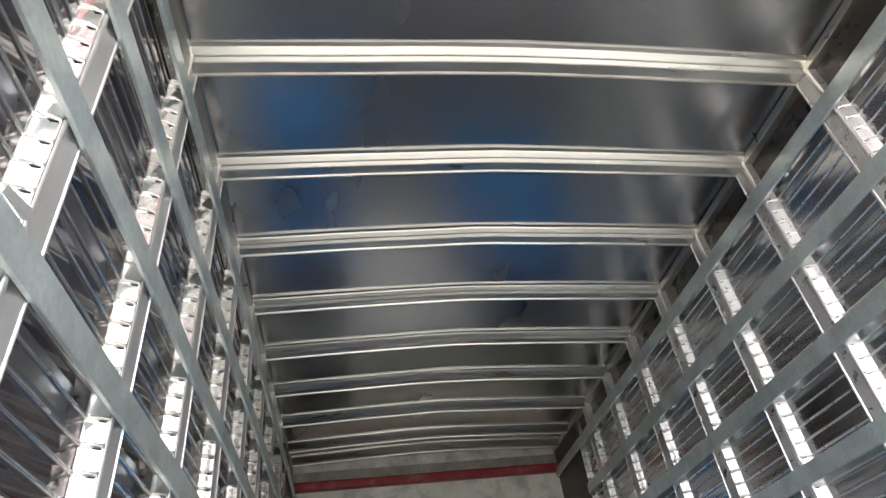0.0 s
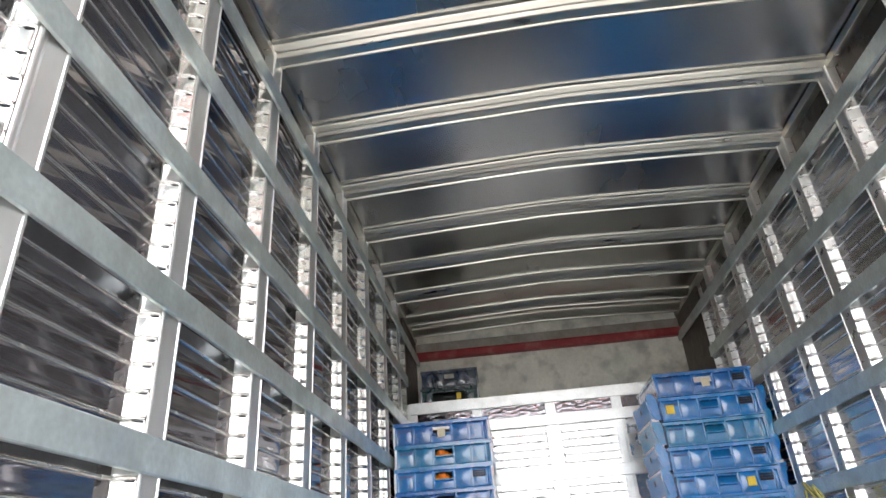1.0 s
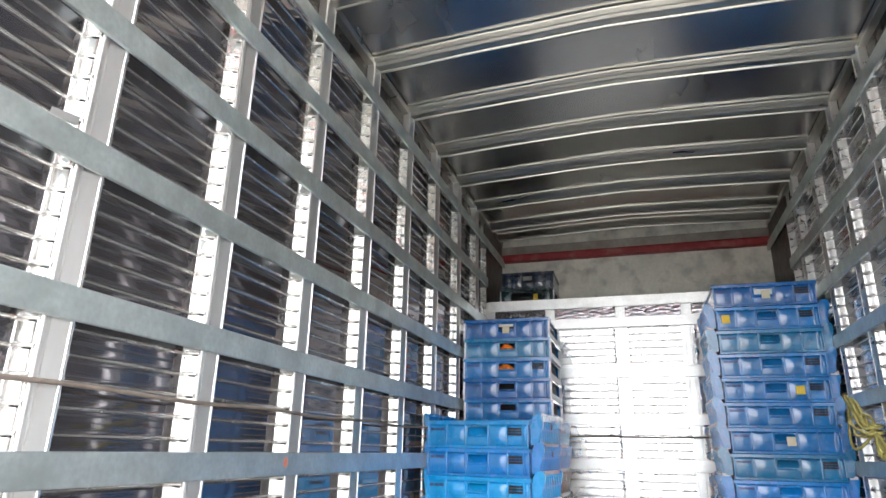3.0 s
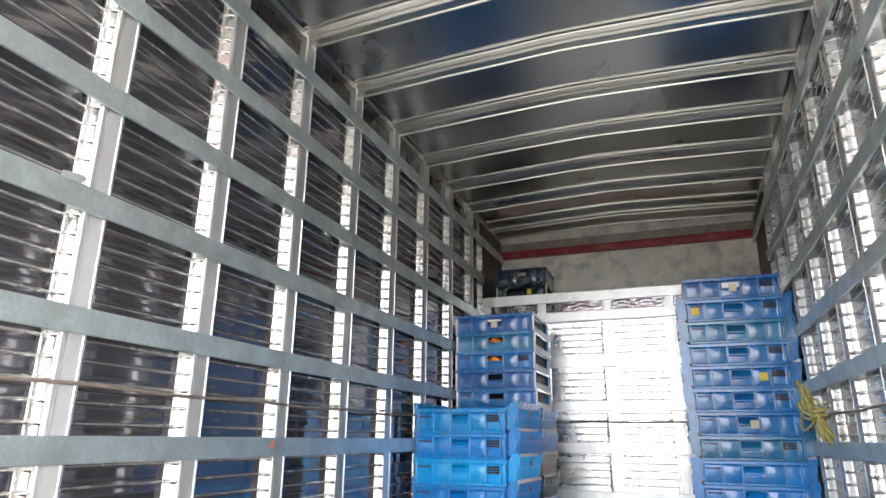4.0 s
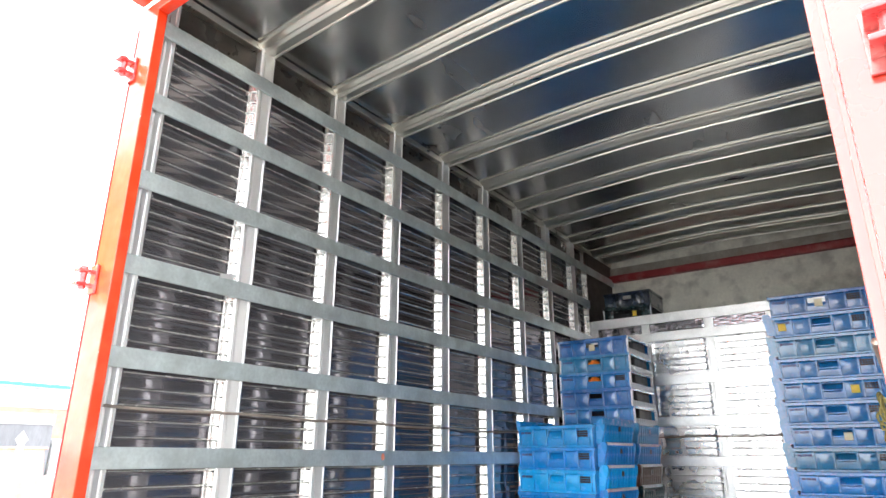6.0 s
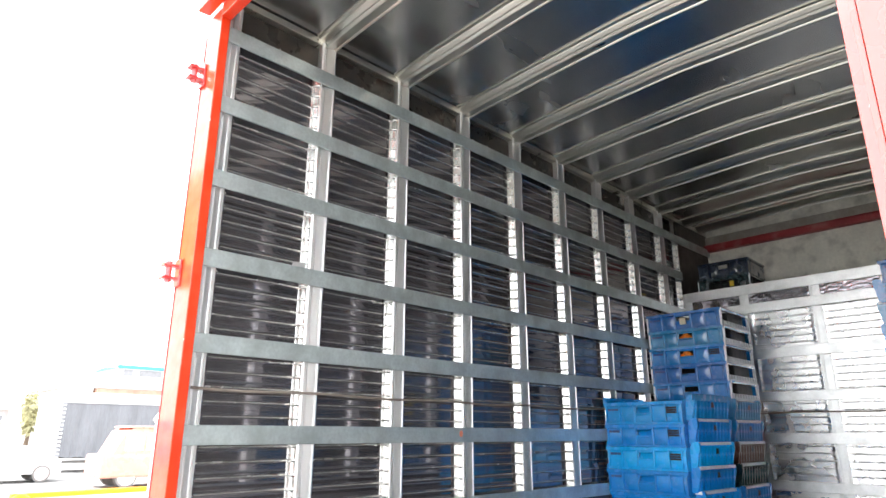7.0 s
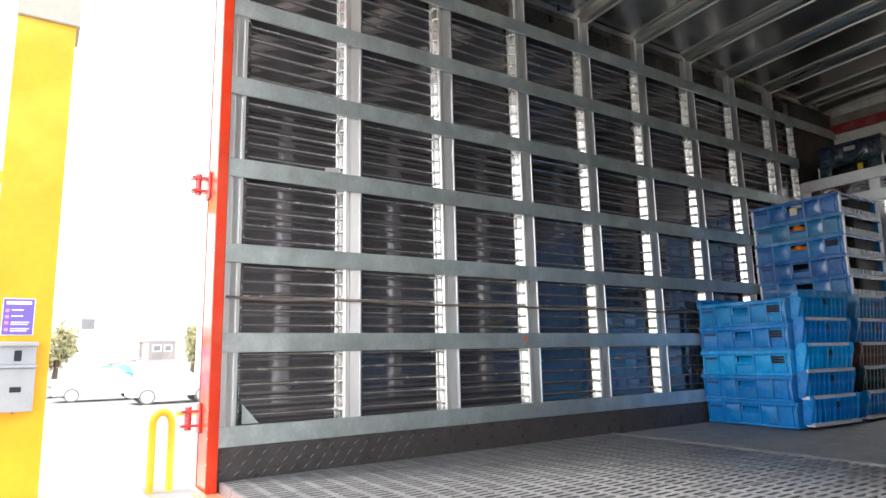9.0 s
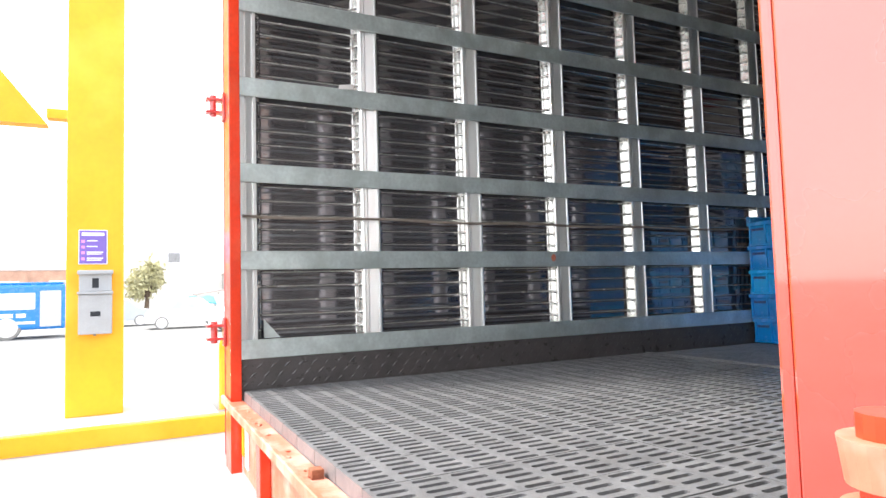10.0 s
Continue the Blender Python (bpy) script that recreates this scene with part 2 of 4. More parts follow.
def sweep(points, r, n=8, closed=False):
    """A tube along a run of points."""
    bm = bmesh.new()
    pts = [Vector(p) for p in points]
    rings = []
    for i, p in enumerate(pts):
        d = pts[min(i + 1, len(pts) - 1)] - pts[max(i - 1, 0)]
        q = d.to_track_quat("Z", "Y")
        rings.append([bm.verts.new(p + q @ Vector((r * math.cos(2 * math.pi * k / n), r * math.sin(2 * math.pi * k / n), 0))) for k in range(n)])
    for a, b in zip(rings, rings[1:]):
        for k in range(n):
            bm.faces.new((a[k], a[(k + 1) % n], b[(k + 1) % n], b[k]))
    bm.faces.new(rings[0])
    bm.faces.new(rings[-1][::-1])
    return bm


def extrude(profile, place, closed=True):
    """A profile carried through a list of places: place(i, p) gives the point of profile point p in section i."""
    count, fn = place
    bm = bmesh.new()
    rings = [[bm.verts.new(fn(i, p)) for p in profile] for i in range(count)]
    m = len(profile)
    for a, b in zip(rings, rings[1:]):
        for k in range(m if closed else m - 1):
            bm.faces.new((a[k], a[(k + 1) % m], b[(k + 1) % m], b[k]))
    if closed:
        bm.faces.new(rings[0])
        bm.faces.new(rings[-1][::-1])
    bmesh.ops.recalc_face_normals(bm, faces=bm.faces[:])
    return bm


# ---- plan of the truck body ----
FLOOR = -0.02
GROUND = -1.12
XL, XR = -0.49, 1.92          # inner faces of the rails
Y0, YB, YN = 0.30, 5.05, 5.80  # rear end of the walls, bulkhead, nose board
PITCH = 0.547
POSTS = [0.34 + PITCH * k for k in range(9)]
RAILS = [0.1075 + 0.3715 * k for k in range(7)]  # lower edges
RAIL_H = 0.08
ZT = 2.60
CAMBER = 0.045
HEAD = 2.425  # top of the stamped panels


def post_mesh(height, metal, half=0.045):
    """A channel post: a broad flat web between two raised lips. Local: x along the wall, y outwards, z up."""
    prof = [(-half, 0.045), (-half, 0.006), (-half + 0.002, 0.0035), (-half + 0.005, 0.0015), (-half + 0.009, 0.0), (-half + 0.013, 0.0), (-half + 0.0145, 0.002), (-half + 0.016, 0.016), (-half + 0.018, 0.018)]
    prof += [(-half + 0.030, 0.0148), (-half + 0.032, 0.0172), (-half + 0.0335, 0.0172), (-half + 0.0355, 0.0134), (-half + 0.055, 0.0083), (-half + 0.075, 0.003)]
    prof += [(half - 0.0135, 0.004), (half - 0.012, 0.0035), (half - 0.010, 0.0005), (half - 0.007, 0.0), (half - 0.003, 0.0015), (half, 0.005), (half, 0.045)]
    bm = extrude(prof, (2, lambda i, p: (p[0], p[1], height * i)))
    me = bpy.data.meshes.new("post")
    bm.to_mesh(me)
    bm.free()
    me.materials.append(metal)
    return me


def panel_mesh(length, z0, z1, pitch=0.0619, depth=0.048, ridge=0.0065, base=0.1075 - 0.008, mat=None, edge=None, bulge=0.0004):
    """A stamped sheet: gently swelling pans between narrow ridges, with straight sloping ends in a brighter metal for
    highlights, and a black quad painting the shadow at each ridge.
    """
    ends = ((0.0, 0), (0.006, 0), (0.0075, 0.03), (0.009, 0.08), (0.0125, 0.38), (0.0165, 0.44), (0.0225, 0.9), (0.0245, 0.97), (0.027, 1), (0.035, 1), (0.07, 1))
    hook = (0, 0, 0.2, 0.6, 0.8, 0.9, 1.1, 0.9, 0.6, 0.15, 0)  # how far a ridge thickens where it runs up the slope
    cols = [(u, f, g, 1) for (u, f), g in zip(ends, hook)] + [(length - u, f, g, -1) for (u, f), g in zip(reversed(ends), reversed(hook))]
    deep = depth > 0.015
    rows = [(z0, 0, 0)]
    k0, k1 = math.floor((z0 - base) / pitch), math.ceil((z1 - base) / pitch)
    swell = lambda d: bulge * (1 - (2 * (d - 0.0068) / (pitch - 0.0136) - 1) ** 2)
    for k in range(k0, k1 + 1):
        for dz, f in ((-0.0056, 0.05), (-0.0042, 0.4), (-0.0021, 0.87), (0.0, 1), (0.0021, 0.87), (0.0042, 0.4), (0.0056, 0.05), *((0.0068 + (pitch - 0.0136) * q / 8, 0) for q in range(9))):
            z = base + k * pitch + dz
            if z0 + 0.001 < z < z1 - 0.001:
                rows.append((z, f, swell(dz) if dz > 0.0066 else 0.0))
    rows.append((z1, 0, 0))
    verts = [(x + (0.006 * g * sgn * fz if deep else 0.0), depth * fx - ridge * fz * min(1, 2.2 * fx) * (1 + 0.4 * g * deep) - b * fx, z) for z, fz, b in rows for x, fx, g, sgn in cols]
    w = len(cols)
    faces = [(r * w + c, r * w + c + 1, (r + 1) * w + c + 1, (r + 1) * w + c) for r in range(len(rows) - 1) for c in range(w - 1)]
    count = len(faces)
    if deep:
        # black quads laid on the slopes stand in for the shadows beside each ridge
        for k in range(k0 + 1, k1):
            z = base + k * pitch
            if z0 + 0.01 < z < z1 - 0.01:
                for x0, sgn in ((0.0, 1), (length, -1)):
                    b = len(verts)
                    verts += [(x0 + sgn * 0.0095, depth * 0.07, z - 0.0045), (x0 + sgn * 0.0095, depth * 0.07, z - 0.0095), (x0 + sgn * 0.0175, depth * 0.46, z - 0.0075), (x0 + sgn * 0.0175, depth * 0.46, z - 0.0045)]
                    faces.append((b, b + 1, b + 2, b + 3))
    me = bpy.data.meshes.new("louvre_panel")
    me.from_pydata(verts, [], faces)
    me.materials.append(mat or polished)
    me.materials.append(shade_black)
    me.materials.append(edge or highlight_metal)
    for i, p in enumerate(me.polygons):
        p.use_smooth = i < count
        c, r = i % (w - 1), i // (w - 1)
        # crests and slopes take the brighter metal as painted highlights
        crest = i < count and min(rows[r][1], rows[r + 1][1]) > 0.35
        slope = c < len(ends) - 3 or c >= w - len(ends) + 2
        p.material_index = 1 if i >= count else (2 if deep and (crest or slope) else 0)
    return me


def child(name, me, parent, m):
    o = new(name, me)
    o.parent = parent
    o.matrix_basis = m
    return o


def side_wall(name, x, out, label, sheet, edge, web, ridge=0.0065):
    """A side wall: outer skin, stamped panels, posts and rails. out: +1 or -1, the way outwards."""
    skin = part(name, bx((min(x + out * 0.085, x + out * 0.095), Y0, FLOOR - 0.06), (max(x + out * 0.085, x + out * 0.095), YN, ZT + 0.06)), bright_post)
    tagged(skin, label, "wall", kind="structure")

    def at(u, d, z):
        return Matrix.Translation((x + out * d, u, z)) @ Matrix(((0, out, 0, 0), (1, 0, 0, 0), (0, 0, 1, 0), (0, 0, 0, 1)))

    pm = post_mesh(ZT - 0.10, web)
    end_prof = [(-0.045, 0.04), (-0.045, 0.0), (-0.022, 0.0), (-0.019, 0.010), (-0.013, 0.010), (-0.010, 0.001), (0.012, 0.004), (0.014, 0.010), (0.018, 0.010), (0.020, 0.0), (0.031, 0.0), (0.031, 0.04)]
    bm = extrude(end_prof, (2, lambda i, p: (p[0], p[1], (ZT - 0.10) * i)))
    end_pm = bpy.data.meshes.new("post")
    bm.to_mesh(end_pm)
    bm.free()
    end_pm.materials.append(web)
    lean = random.Random(12 + out)
    rivet = bpy.data.meshes.new("rivet")
    bm = bmesh.new()
    bmesh.ops.create_icosphere(bm, subdivisions=1, radius=0.005, matrix=Matrix.Diagonal((0.6, 1, 1, 1)))
    bm.to_mesh(rivet)
    bm.free()
    rivet.materials.append(bright_post)
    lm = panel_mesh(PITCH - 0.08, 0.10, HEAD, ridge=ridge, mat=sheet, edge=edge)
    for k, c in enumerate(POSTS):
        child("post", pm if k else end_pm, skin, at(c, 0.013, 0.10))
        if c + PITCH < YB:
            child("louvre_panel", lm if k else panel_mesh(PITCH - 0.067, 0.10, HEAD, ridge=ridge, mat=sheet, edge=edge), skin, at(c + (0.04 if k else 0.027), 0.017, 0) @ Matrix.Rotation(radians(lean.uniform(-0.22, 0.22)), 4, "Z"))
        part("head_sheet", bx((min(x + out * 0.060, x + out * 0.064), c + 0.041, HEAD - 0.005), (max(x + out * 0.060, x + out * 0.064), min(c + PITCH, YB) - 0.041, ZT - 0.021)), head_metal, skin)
        for q in range(3):
            y = c + 0.12 + 0.15 * q
            if y < YB - 0.06:
                child("rivet", rivet, skin, Matrix.Translation((x + out * 0.060, y, HEAD + 0.035 + 0.003 * (q % 2))))
    last = POSTS[-1]
    child("louvre_panel", panel_mesh(YB - last - 0.045, 0.10, HEAD, ridge=ridge, mat=sheet, edge=edge), skin, at(last + 0.04, 0.017, 0))
    for k, z in enumerate(RAILS):
        # a rail is a shallow channel with bent edges
        prof = [(0.012, 0.0), (0.002, 0.0), (0.0, 0.003), (0.0, RAIL_H - 0.003), (0.002, RAIL_H), (0.012, RAIL_H)]
        end = YB if k < 6 else YN - 0.02
        bm = extrude(prof, (12, lambda i, p, end=end, z=z: (x + out * (p[0] + 0.0012 * math.sin(i * 2.3 + z * 7)), Y0 + (end - Y0) * i / 11, z + p[1])))
        part("rail", bm, galvanised, skin)
    # top plate under the roof
    part("top_plate", bx((min(x + out * 0.02, x + out * 0.085), Y0, ZT - 0.02), (max(x + out * 0.02, x + out * 0.085), YN, ZT + 0.02), 0.004), bow_metal, skin)
    # nose end: plain brown sheet beyond the bulkhead, its colour darkened for the dim corner
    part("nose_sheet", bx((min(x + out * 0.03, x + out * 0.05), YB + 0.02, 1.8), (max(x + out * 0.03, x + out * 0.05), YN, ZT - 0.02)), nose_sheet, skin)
    # tread plate skirt
    part("skirt", bx((min(x + out * 0.006, x + out * 0.03), Y0, FLOOR - 0.05), (max(x + out * 0.006, x + out * 0.03), YB, 0.1075)), tread_black, skin, "black tread plate skirt")
    verts, faces = [], []
    for r in range(3):
        for c in range(int((YB - Y0) / 0.058)):
            u, z = Y0 + 0.02 + c * 0.058 + (r % 2) * 0.029, FLOOR + 0.022 + r * 0.038
            b = len(verts)
            du, dz, n = 0.015, 0.013, 0.0042
            for a, e in ((-1, 0), (1, 0)):
                verts.append((x + out * 0.0058, u + a * du, z + a * dz))
            verts.append((x + out * 0.006, u - n, z + n))
            verts.append((x + out * 0.006, u + n, z - n))
            verts.append((x + out * 0.0032, u, z))
            faces += [(b, b + 2, b + 4), (b + 2, b + 1, b + 4), (b + 1, b + 3, b + 4), (b + 3, b, b + 4)]
    me = bpy.data.meshes.new("tread_lugs")
    me.from_pydata(verts, [], faces)
    me.materials.append(tread_black)
    tagged(child("tread_lugs", me, skin, Matrix()), kind="stuff")
    return skin


TAB = (0.735, 1.297)
wall_west = side_wall("wall_west", XL, -1, "louvred polished metal truck wall with galvanised rails", polished, highlight_metal, bright_post)
bm = bmesh.new()
tri = [(0.40, 0.19), (0.47, 0.19), (0.40, 0.27)]
lo = [bm.verts.new((XL - 0.035, u, z)) for u, z in tri]
hi = [bm.verts.new((XL - 0.03, u, z)) for u, z in tri]
bm.faces.new(lo)
bm.faces.new(hi[::-1])
for k in range(3):
    bm.faces.new((lo[k], lo[(k + 1) % 3], hi[(k + 1) % 3], hi[k]))
part("gusset", bm, galvanised, wall_west)
bm = bmesh.new()
bmesh.ops.create_icosphere(bm, subdivisions=2, radius=0.018, matrix=Matrix.Translation((XL, 1.905, 0.525)) @ Matrix.Diagonal((0.12, 0.9, 1.1, 1)))
part("paint_spot", bm, worn_red, wall_west, "orange paint spot on a rail")
part("bent_tab", extrude([(0.0, 0.0), (0.07, 0.004), (0.068, 0.026), (0.004, 0.020)], (2, lambda i, p: (XL + 0.003 + 0.012 * i * p[0] / 0.07, TAB[0] + p[0], TAB[1] + p[1]))), bright_post, wall_west, "bent bright metal tab")
wall_east = side_wall("wall_east", XR, 1, "louvred polished metal truck wall with galvanised rails", east_sheet, lit_metal, lit_metal, 0.0045)

# bulkhead over the cab side
wall_north = part("wall_north", bx((XL - 0.06, YB + 0.075, FLOOR - 0.06), (XR + 0.06, YB + 0.085, 1.80)), bright_post)
tagged(wall_north, "louvred bright metal bulkhead with flat rails", "wall", kind="structure")
BPOSTS = [-0.47, 0.045, 0.62, 1.13, 1.64]
bm = extrude([(-0.04, 0.03), (-0.04, 0.003), (-0.037, 0.0), (-0.022, 0.0), (-0.019, 0.003), (0.019, 0.003), (0.022, 0.0), (0.037, 0.0), (0.04, 0.003), (0.04, 0.03)], (2, lambda i, p: (p[0], p[1], 1.78 * i)))
pm = bpy.data.meshes.new("post")
bm.to_mesh(pm)
bm.free()
pm.materials.append(bulk_frame)
for k, c in enumerate(BPOSTS):
    child("post", pm, wall_north, Matrix.Translation((c, YB + 0.013, 0.04)))
    w = (BPOSTS[k + 1] if k < 4 else XR + 0.04) - c - 0.08
    child("louvre_panel", panel_mesh(w, 0.04, 1.80, pitch=0.056, depth=0.004, ridge=0.0032, mat=bulk_sheet, bulge=0.0), wall_north, Matrix.Translation((c + 0.04, YB + 0.0145, 0)))
    # thin crinkled sheet in the gap under the top rail
    rng = random.Random(40 + k)
    us, vs = [w * q / 36 for q in range(37)], [1.640 + 0.102 * q / 8 for q in range(9)]
    verts = [(c + 0.04 + u, YB + 0.0128 + 0.0007 * math.sin(v * 190 + 2.2 * math.sin(u * 31 + k)) + rng.uniform(-0.0006, 0.0006), v) for v in vs for u in us]
    me = bpy.data.meshes.new("crinkled_sheet")
    me.from_pydata(verts, [], [(r * 37 + q, r * 37 + q + 1, r * 37 + q + 38, r * 37 + q + 37) for r in range(8) for q in range(36)])
    me.shade_smooth()
    me.materials.append(polished)
    child("crinkled_sheet", me, wall_north, Matrix())
for z, h in ((0.08, 0.08), (0.45, 0.085), (0.79, 0.083), (1.155, 0.087), (1.56, 0.087), (1.735, 0.09)):
    prof = [(0.012, 0.0), (0.002, 0.0), (0.0, 0.003), (0.0, h - 0.003), (0.002, h), (0.012, h)]
    part("rail", extrude(prof, (9, lambda i, p: (XL + (XR - XL) * i / 8, YB + p[0], z + p[1]))), bulk_frame, wall_north)

# ledge over the cab, nose board and red beam
ledge = part("ledge", bx((XL - 0.05, YB + 0.014, 1.80), (XR + 0.05, YN, 1.822), 0.003), galvanised)
tagged(ledge, "galvanised ledge above the bulkhead", "ledge", kind="structure")
nose_board = part("nose_board", bx((XL - 0.05, YN, 1.75), (XR + 0.05, YN + 0.03, ZT + 0.1)), board)
tagged(nose_board, "stained pale painted board closing the nose", "wall", kind="structure")
beam = part("red_beam", extrude([(0.0, 0.0), (-0.05, 0.0), (-0.066, 0.006), (-0.072, 0.02), (-0.072, 0.055), (-0.064, 0.072), (-0.045, 0.08), (0.0, 0.08)], (2, lambda i, p: (XL - 0.03 + (XR - XL + 0.06) * i, YN - 0.004 + p[0], 2.39 + p[1]))), dark_red, smooth=False)
tagged(beam, "dull red painted steel cross beam", "beam", kind="structure")
part("upper_strip", bx((XL - 0.03, YN - 0.03, 2.471), (XR + 0.03, YN - 0.002, 2.56), 0.006), strip_metal, beam, "grey metal strip")


# ---- roof ----
def arch(x):
    s = (x - XL) / (XR - XL)
    return CAMBER * (1 - abs(2 * s - 1) ** 1.3)


NX = 26
verts, faces = [], []
ys = [Y0 - 0.03 + (YN + 0.05 - Y0) * j / 22 for j in range(23)]
for y in ys:
    for i in range(NX + 1):
        s = min(max((i - 1) / (NX - 2), 0), 1)
        x = XL + (XR - XL) * s + (-0.09 if i == 0 else 0.09 if i == NX else 0)
        verts.append((x, y, ZT + 0.0265 + arch(XL + (XR - XL) * s) + 0.0012 * math.sin(y * 2.3 + i * 0.31)))
for j in range(22):
    for i in range(NX):
        a = j * (NX + 1) + i
        faces.append((a, a + 1, a + NX + 2, a + NX + 1))
me = bpy.data.meshes.new("ceiling")
me.from_pydata(verts, [], faces)
me.materials.append(roof_sheet)
for p in me.polygons:
    p.use_smooth = True
ceiling = tagged(new("ceiling", me), "dull polished sheet metal roof lining", "ceiling", kind="structure")
roof_top = part("roof", bx((XL - 0.1, Y0 - 0.02, ZT + 0.10), (XR + 0.1, YN + 0.05, ZT + 0.12)), bright_post)
tagged(roof_top, "sheet metal truck roof", "roof", kind="structure")

BOW = [(-0.078, 0.028), (-0.078, 0.017), (-0.062, 0.014), (-0.057, 0.008), (-0.041, -0.005), (-0.037, -0.007), (-0.034, -0.004), (-0.030, -0.004), (-0.017, -0.015),
       (-0.012, -0.017), (0.030, -0.018), (0.034, -0.026), (0.040, -0.027), (0.045, 0.010), (0.062, 0.016), (0.068, 0.028)]
for c in POSTS[1:] + [5.263, 5.6]:
    k = random.uniform(-0.0025, 0.0025)
    ob = part("roof_bow", extrude(BOW, (25, lambda i, p: (XL - 0.02 + (XR - XL + 0.04) * i / 24, c + p[0], ZT + p[1] + arch(XL + (XR - XL) * i / 24) + k * math.sin(i * 0.9)))), bow_metal)
    tagged(ob, "bent zinc roof bow across the truck body", "roof bow", "roof bows", "structure")

# ---- floor: deck, slotted mats, rear sill ----
floor = part("floor", bx((XL - 0.03, Y0 + 0.05, FLOOR - 0.075), (XR + 0.03, YB + 0.05, FLOOR - 0.0475)), deck)
tagged(floor, "truck deck covered with black slotted plastic mats", "floor", kind="structure")


def mat_mesh(nx, ny, px, py):
    """A slotted mat: ribs with long round-ended slots cut through, slots along y."""
    verts, faces = [], []
    xs, ysl = [0.0], [0.0]
    sx, sy = nx * px - 0.003, ny * py - 0.003
    for i in range(nx):
        c = px * (i + 0.5) - 0.0015
        xs += [c - 0.0085, c, c + 0.0085]
    xs.append(sx)
    for j in range(ny):
        c = py * (j + 0.5) - 0.0015
        ysl += [c - 0.034, c - 0.029, c + 0.029, c + 0.034]
    ysl.append(sy)
    w = len(xs)
    for z in (0.0, -0.045):
        for j, y in enumerate(ysl):
            for i, x in enumerate(xs):
                # the ends of a slot narrow to a round
                tip = 0 < j < len(ysl) - 1 and j % 4 in (1, 0) and 0 < i < w - 1 and i % 3 != 2
                verts.append((x + (0.0045 if i % 3 == 1 else -0.0045) * tip, y, z))
    off = w * len(ysl)
    gone = lambda i, j: i % 3 in (1, 2) and j % 4 in (1, 2, 3) and 0 < i < w - 1 and 0 < j < len(ysl) - 1
    for j in range(len(ysl) - 1):
        for i in range(w - 1):
            a, b, c, d = j * w + i, j * w + i + 1, (j + 1) * w + i + 1, (j + 1) * w + i
            if not gone(i, j):
                faces.append((a, b, c, d))
                continue
            for e, f, ni, nj in ((a, b, i, j - 1), (b, c, i + 1, j), (c, d, i, j + 1), (d, a, i - 1, j)):
                if not gone(ni, nj):
                    faces.append((e, f, f + off, e + off))
    rim = [(i, i + 1) for i in range(w - 1)] + [((len(ysl) - 1) * w + i, (len(ysl) - 1) * w + i + 1) for i in range(w - 1)]
    rim += [(j * w, (j + 1) * w) for j in range(len(ysl) - 1)] + [(j * w + w - 1, (j + 1) * w + w - 1) for j in range(len(ysl) - 1)]
    for a, b in rim:
        faces.append((a, b, b + off, a + off))
    me = bpy.data.meshes.new("floor_mat")
    me.from_pydata(verts, [], faces)
    me.materials.append(mat_plastic)
    return me


PX, PY = 0.0365, 0.0915
TX, TY = 5 * PX, 8 * PY
mm, narrow = mat_mesh(5, 8, PX, PY), mat_mesh(6, 8, PX, PY)
for j in range(3):
    for i in range(13):
        child("floor_mat", mm if i < 12 else narrow, floor, Matrix.Translation((XL + 0.006 + TX * i, Y0 + 0.01 + TY * j, FLOOR + random.uniform(-0.0015, 0.0015))))
# ribbed rubber sheet under the stacks
sheet_y = Y0 + 0.012 + 3 * TY
verts, faces = [], []
nr = 95
for i in range(nr * 4 + 1):
    x = XL + 0.008 + (XR - XL - 0.016) * i / (nr * 4)
    z = FLOOR - 0.004 - (0.006 if i % 4 in (1, 2) else 0.0)
    verts += [(x, sheet_y, z), (x, YB, z)]
for i in range(nr * 4):
    faces.append((2 * i, 2 * i + 2, 2 * i + 3, 2 * i + 1))
me = bpy.data.meshes.new("rubber_sheet")
me.from_pydata(verts, [], faces)
me.materials.append(mat_plastic)
child("rubber_sheet", me, floor, Matrix())
part("edge_bar", extrude([(0.0, -0.02), (0.002, 0.002), (0.008, 0.006), (0.016, 0.006), (0.024, 0.0), (0.026, -0.02)], (2, lambda i, p: (XL + 0.008 + (XR - XL - 0.016) * i, sheet_y + p[0], FLOOR + p[1]))), mat_plastic, floor, "raised rubber edge between the mats and the ribbed sheet")

LIP = [(0.0, 0.006), (0.003, 0.010), (0.013, 0.010), (0.016, 0.006), (0.016, 0.0), (0.069, 0.0), (0.069, -0.014), (0.016, -0.014), (0.016, -0.024), (0.003, -0.024), (0.0, -0.021)]
sill = part("rear_sill", extrude(LIP, (17, lambda i, p: (XL - 0.138 + (XR - XL + 0.276) * i / 16, 0.238 + p[0] + 0.0012 * math.sin(i * 2.2), FLOOR - 0.038 + p[1] + 0.001 * math.sin(i * 3.1)))), worn_red)
tagged(sill, "worn orange painted steel rear sill of the truck", "sill", kind="structure")
part("front_plate", bx((XL + 0.014, 0.304, FLOOR - 0.32), (XR - 0.014, 0.312, FLOOR - 0.053), 0.002), worn_red, sill, "pale worn plate below the sill")
for x in (0.02, 0.70, 1.38):
    part("hanger", bx((x, 0.268, FLOOR - 0.42), (x + 0.07, 0.3035, FLOOR - 0.063), 0.004), red_paint, sill, "red steel hanger")
rng = random.Random(9)
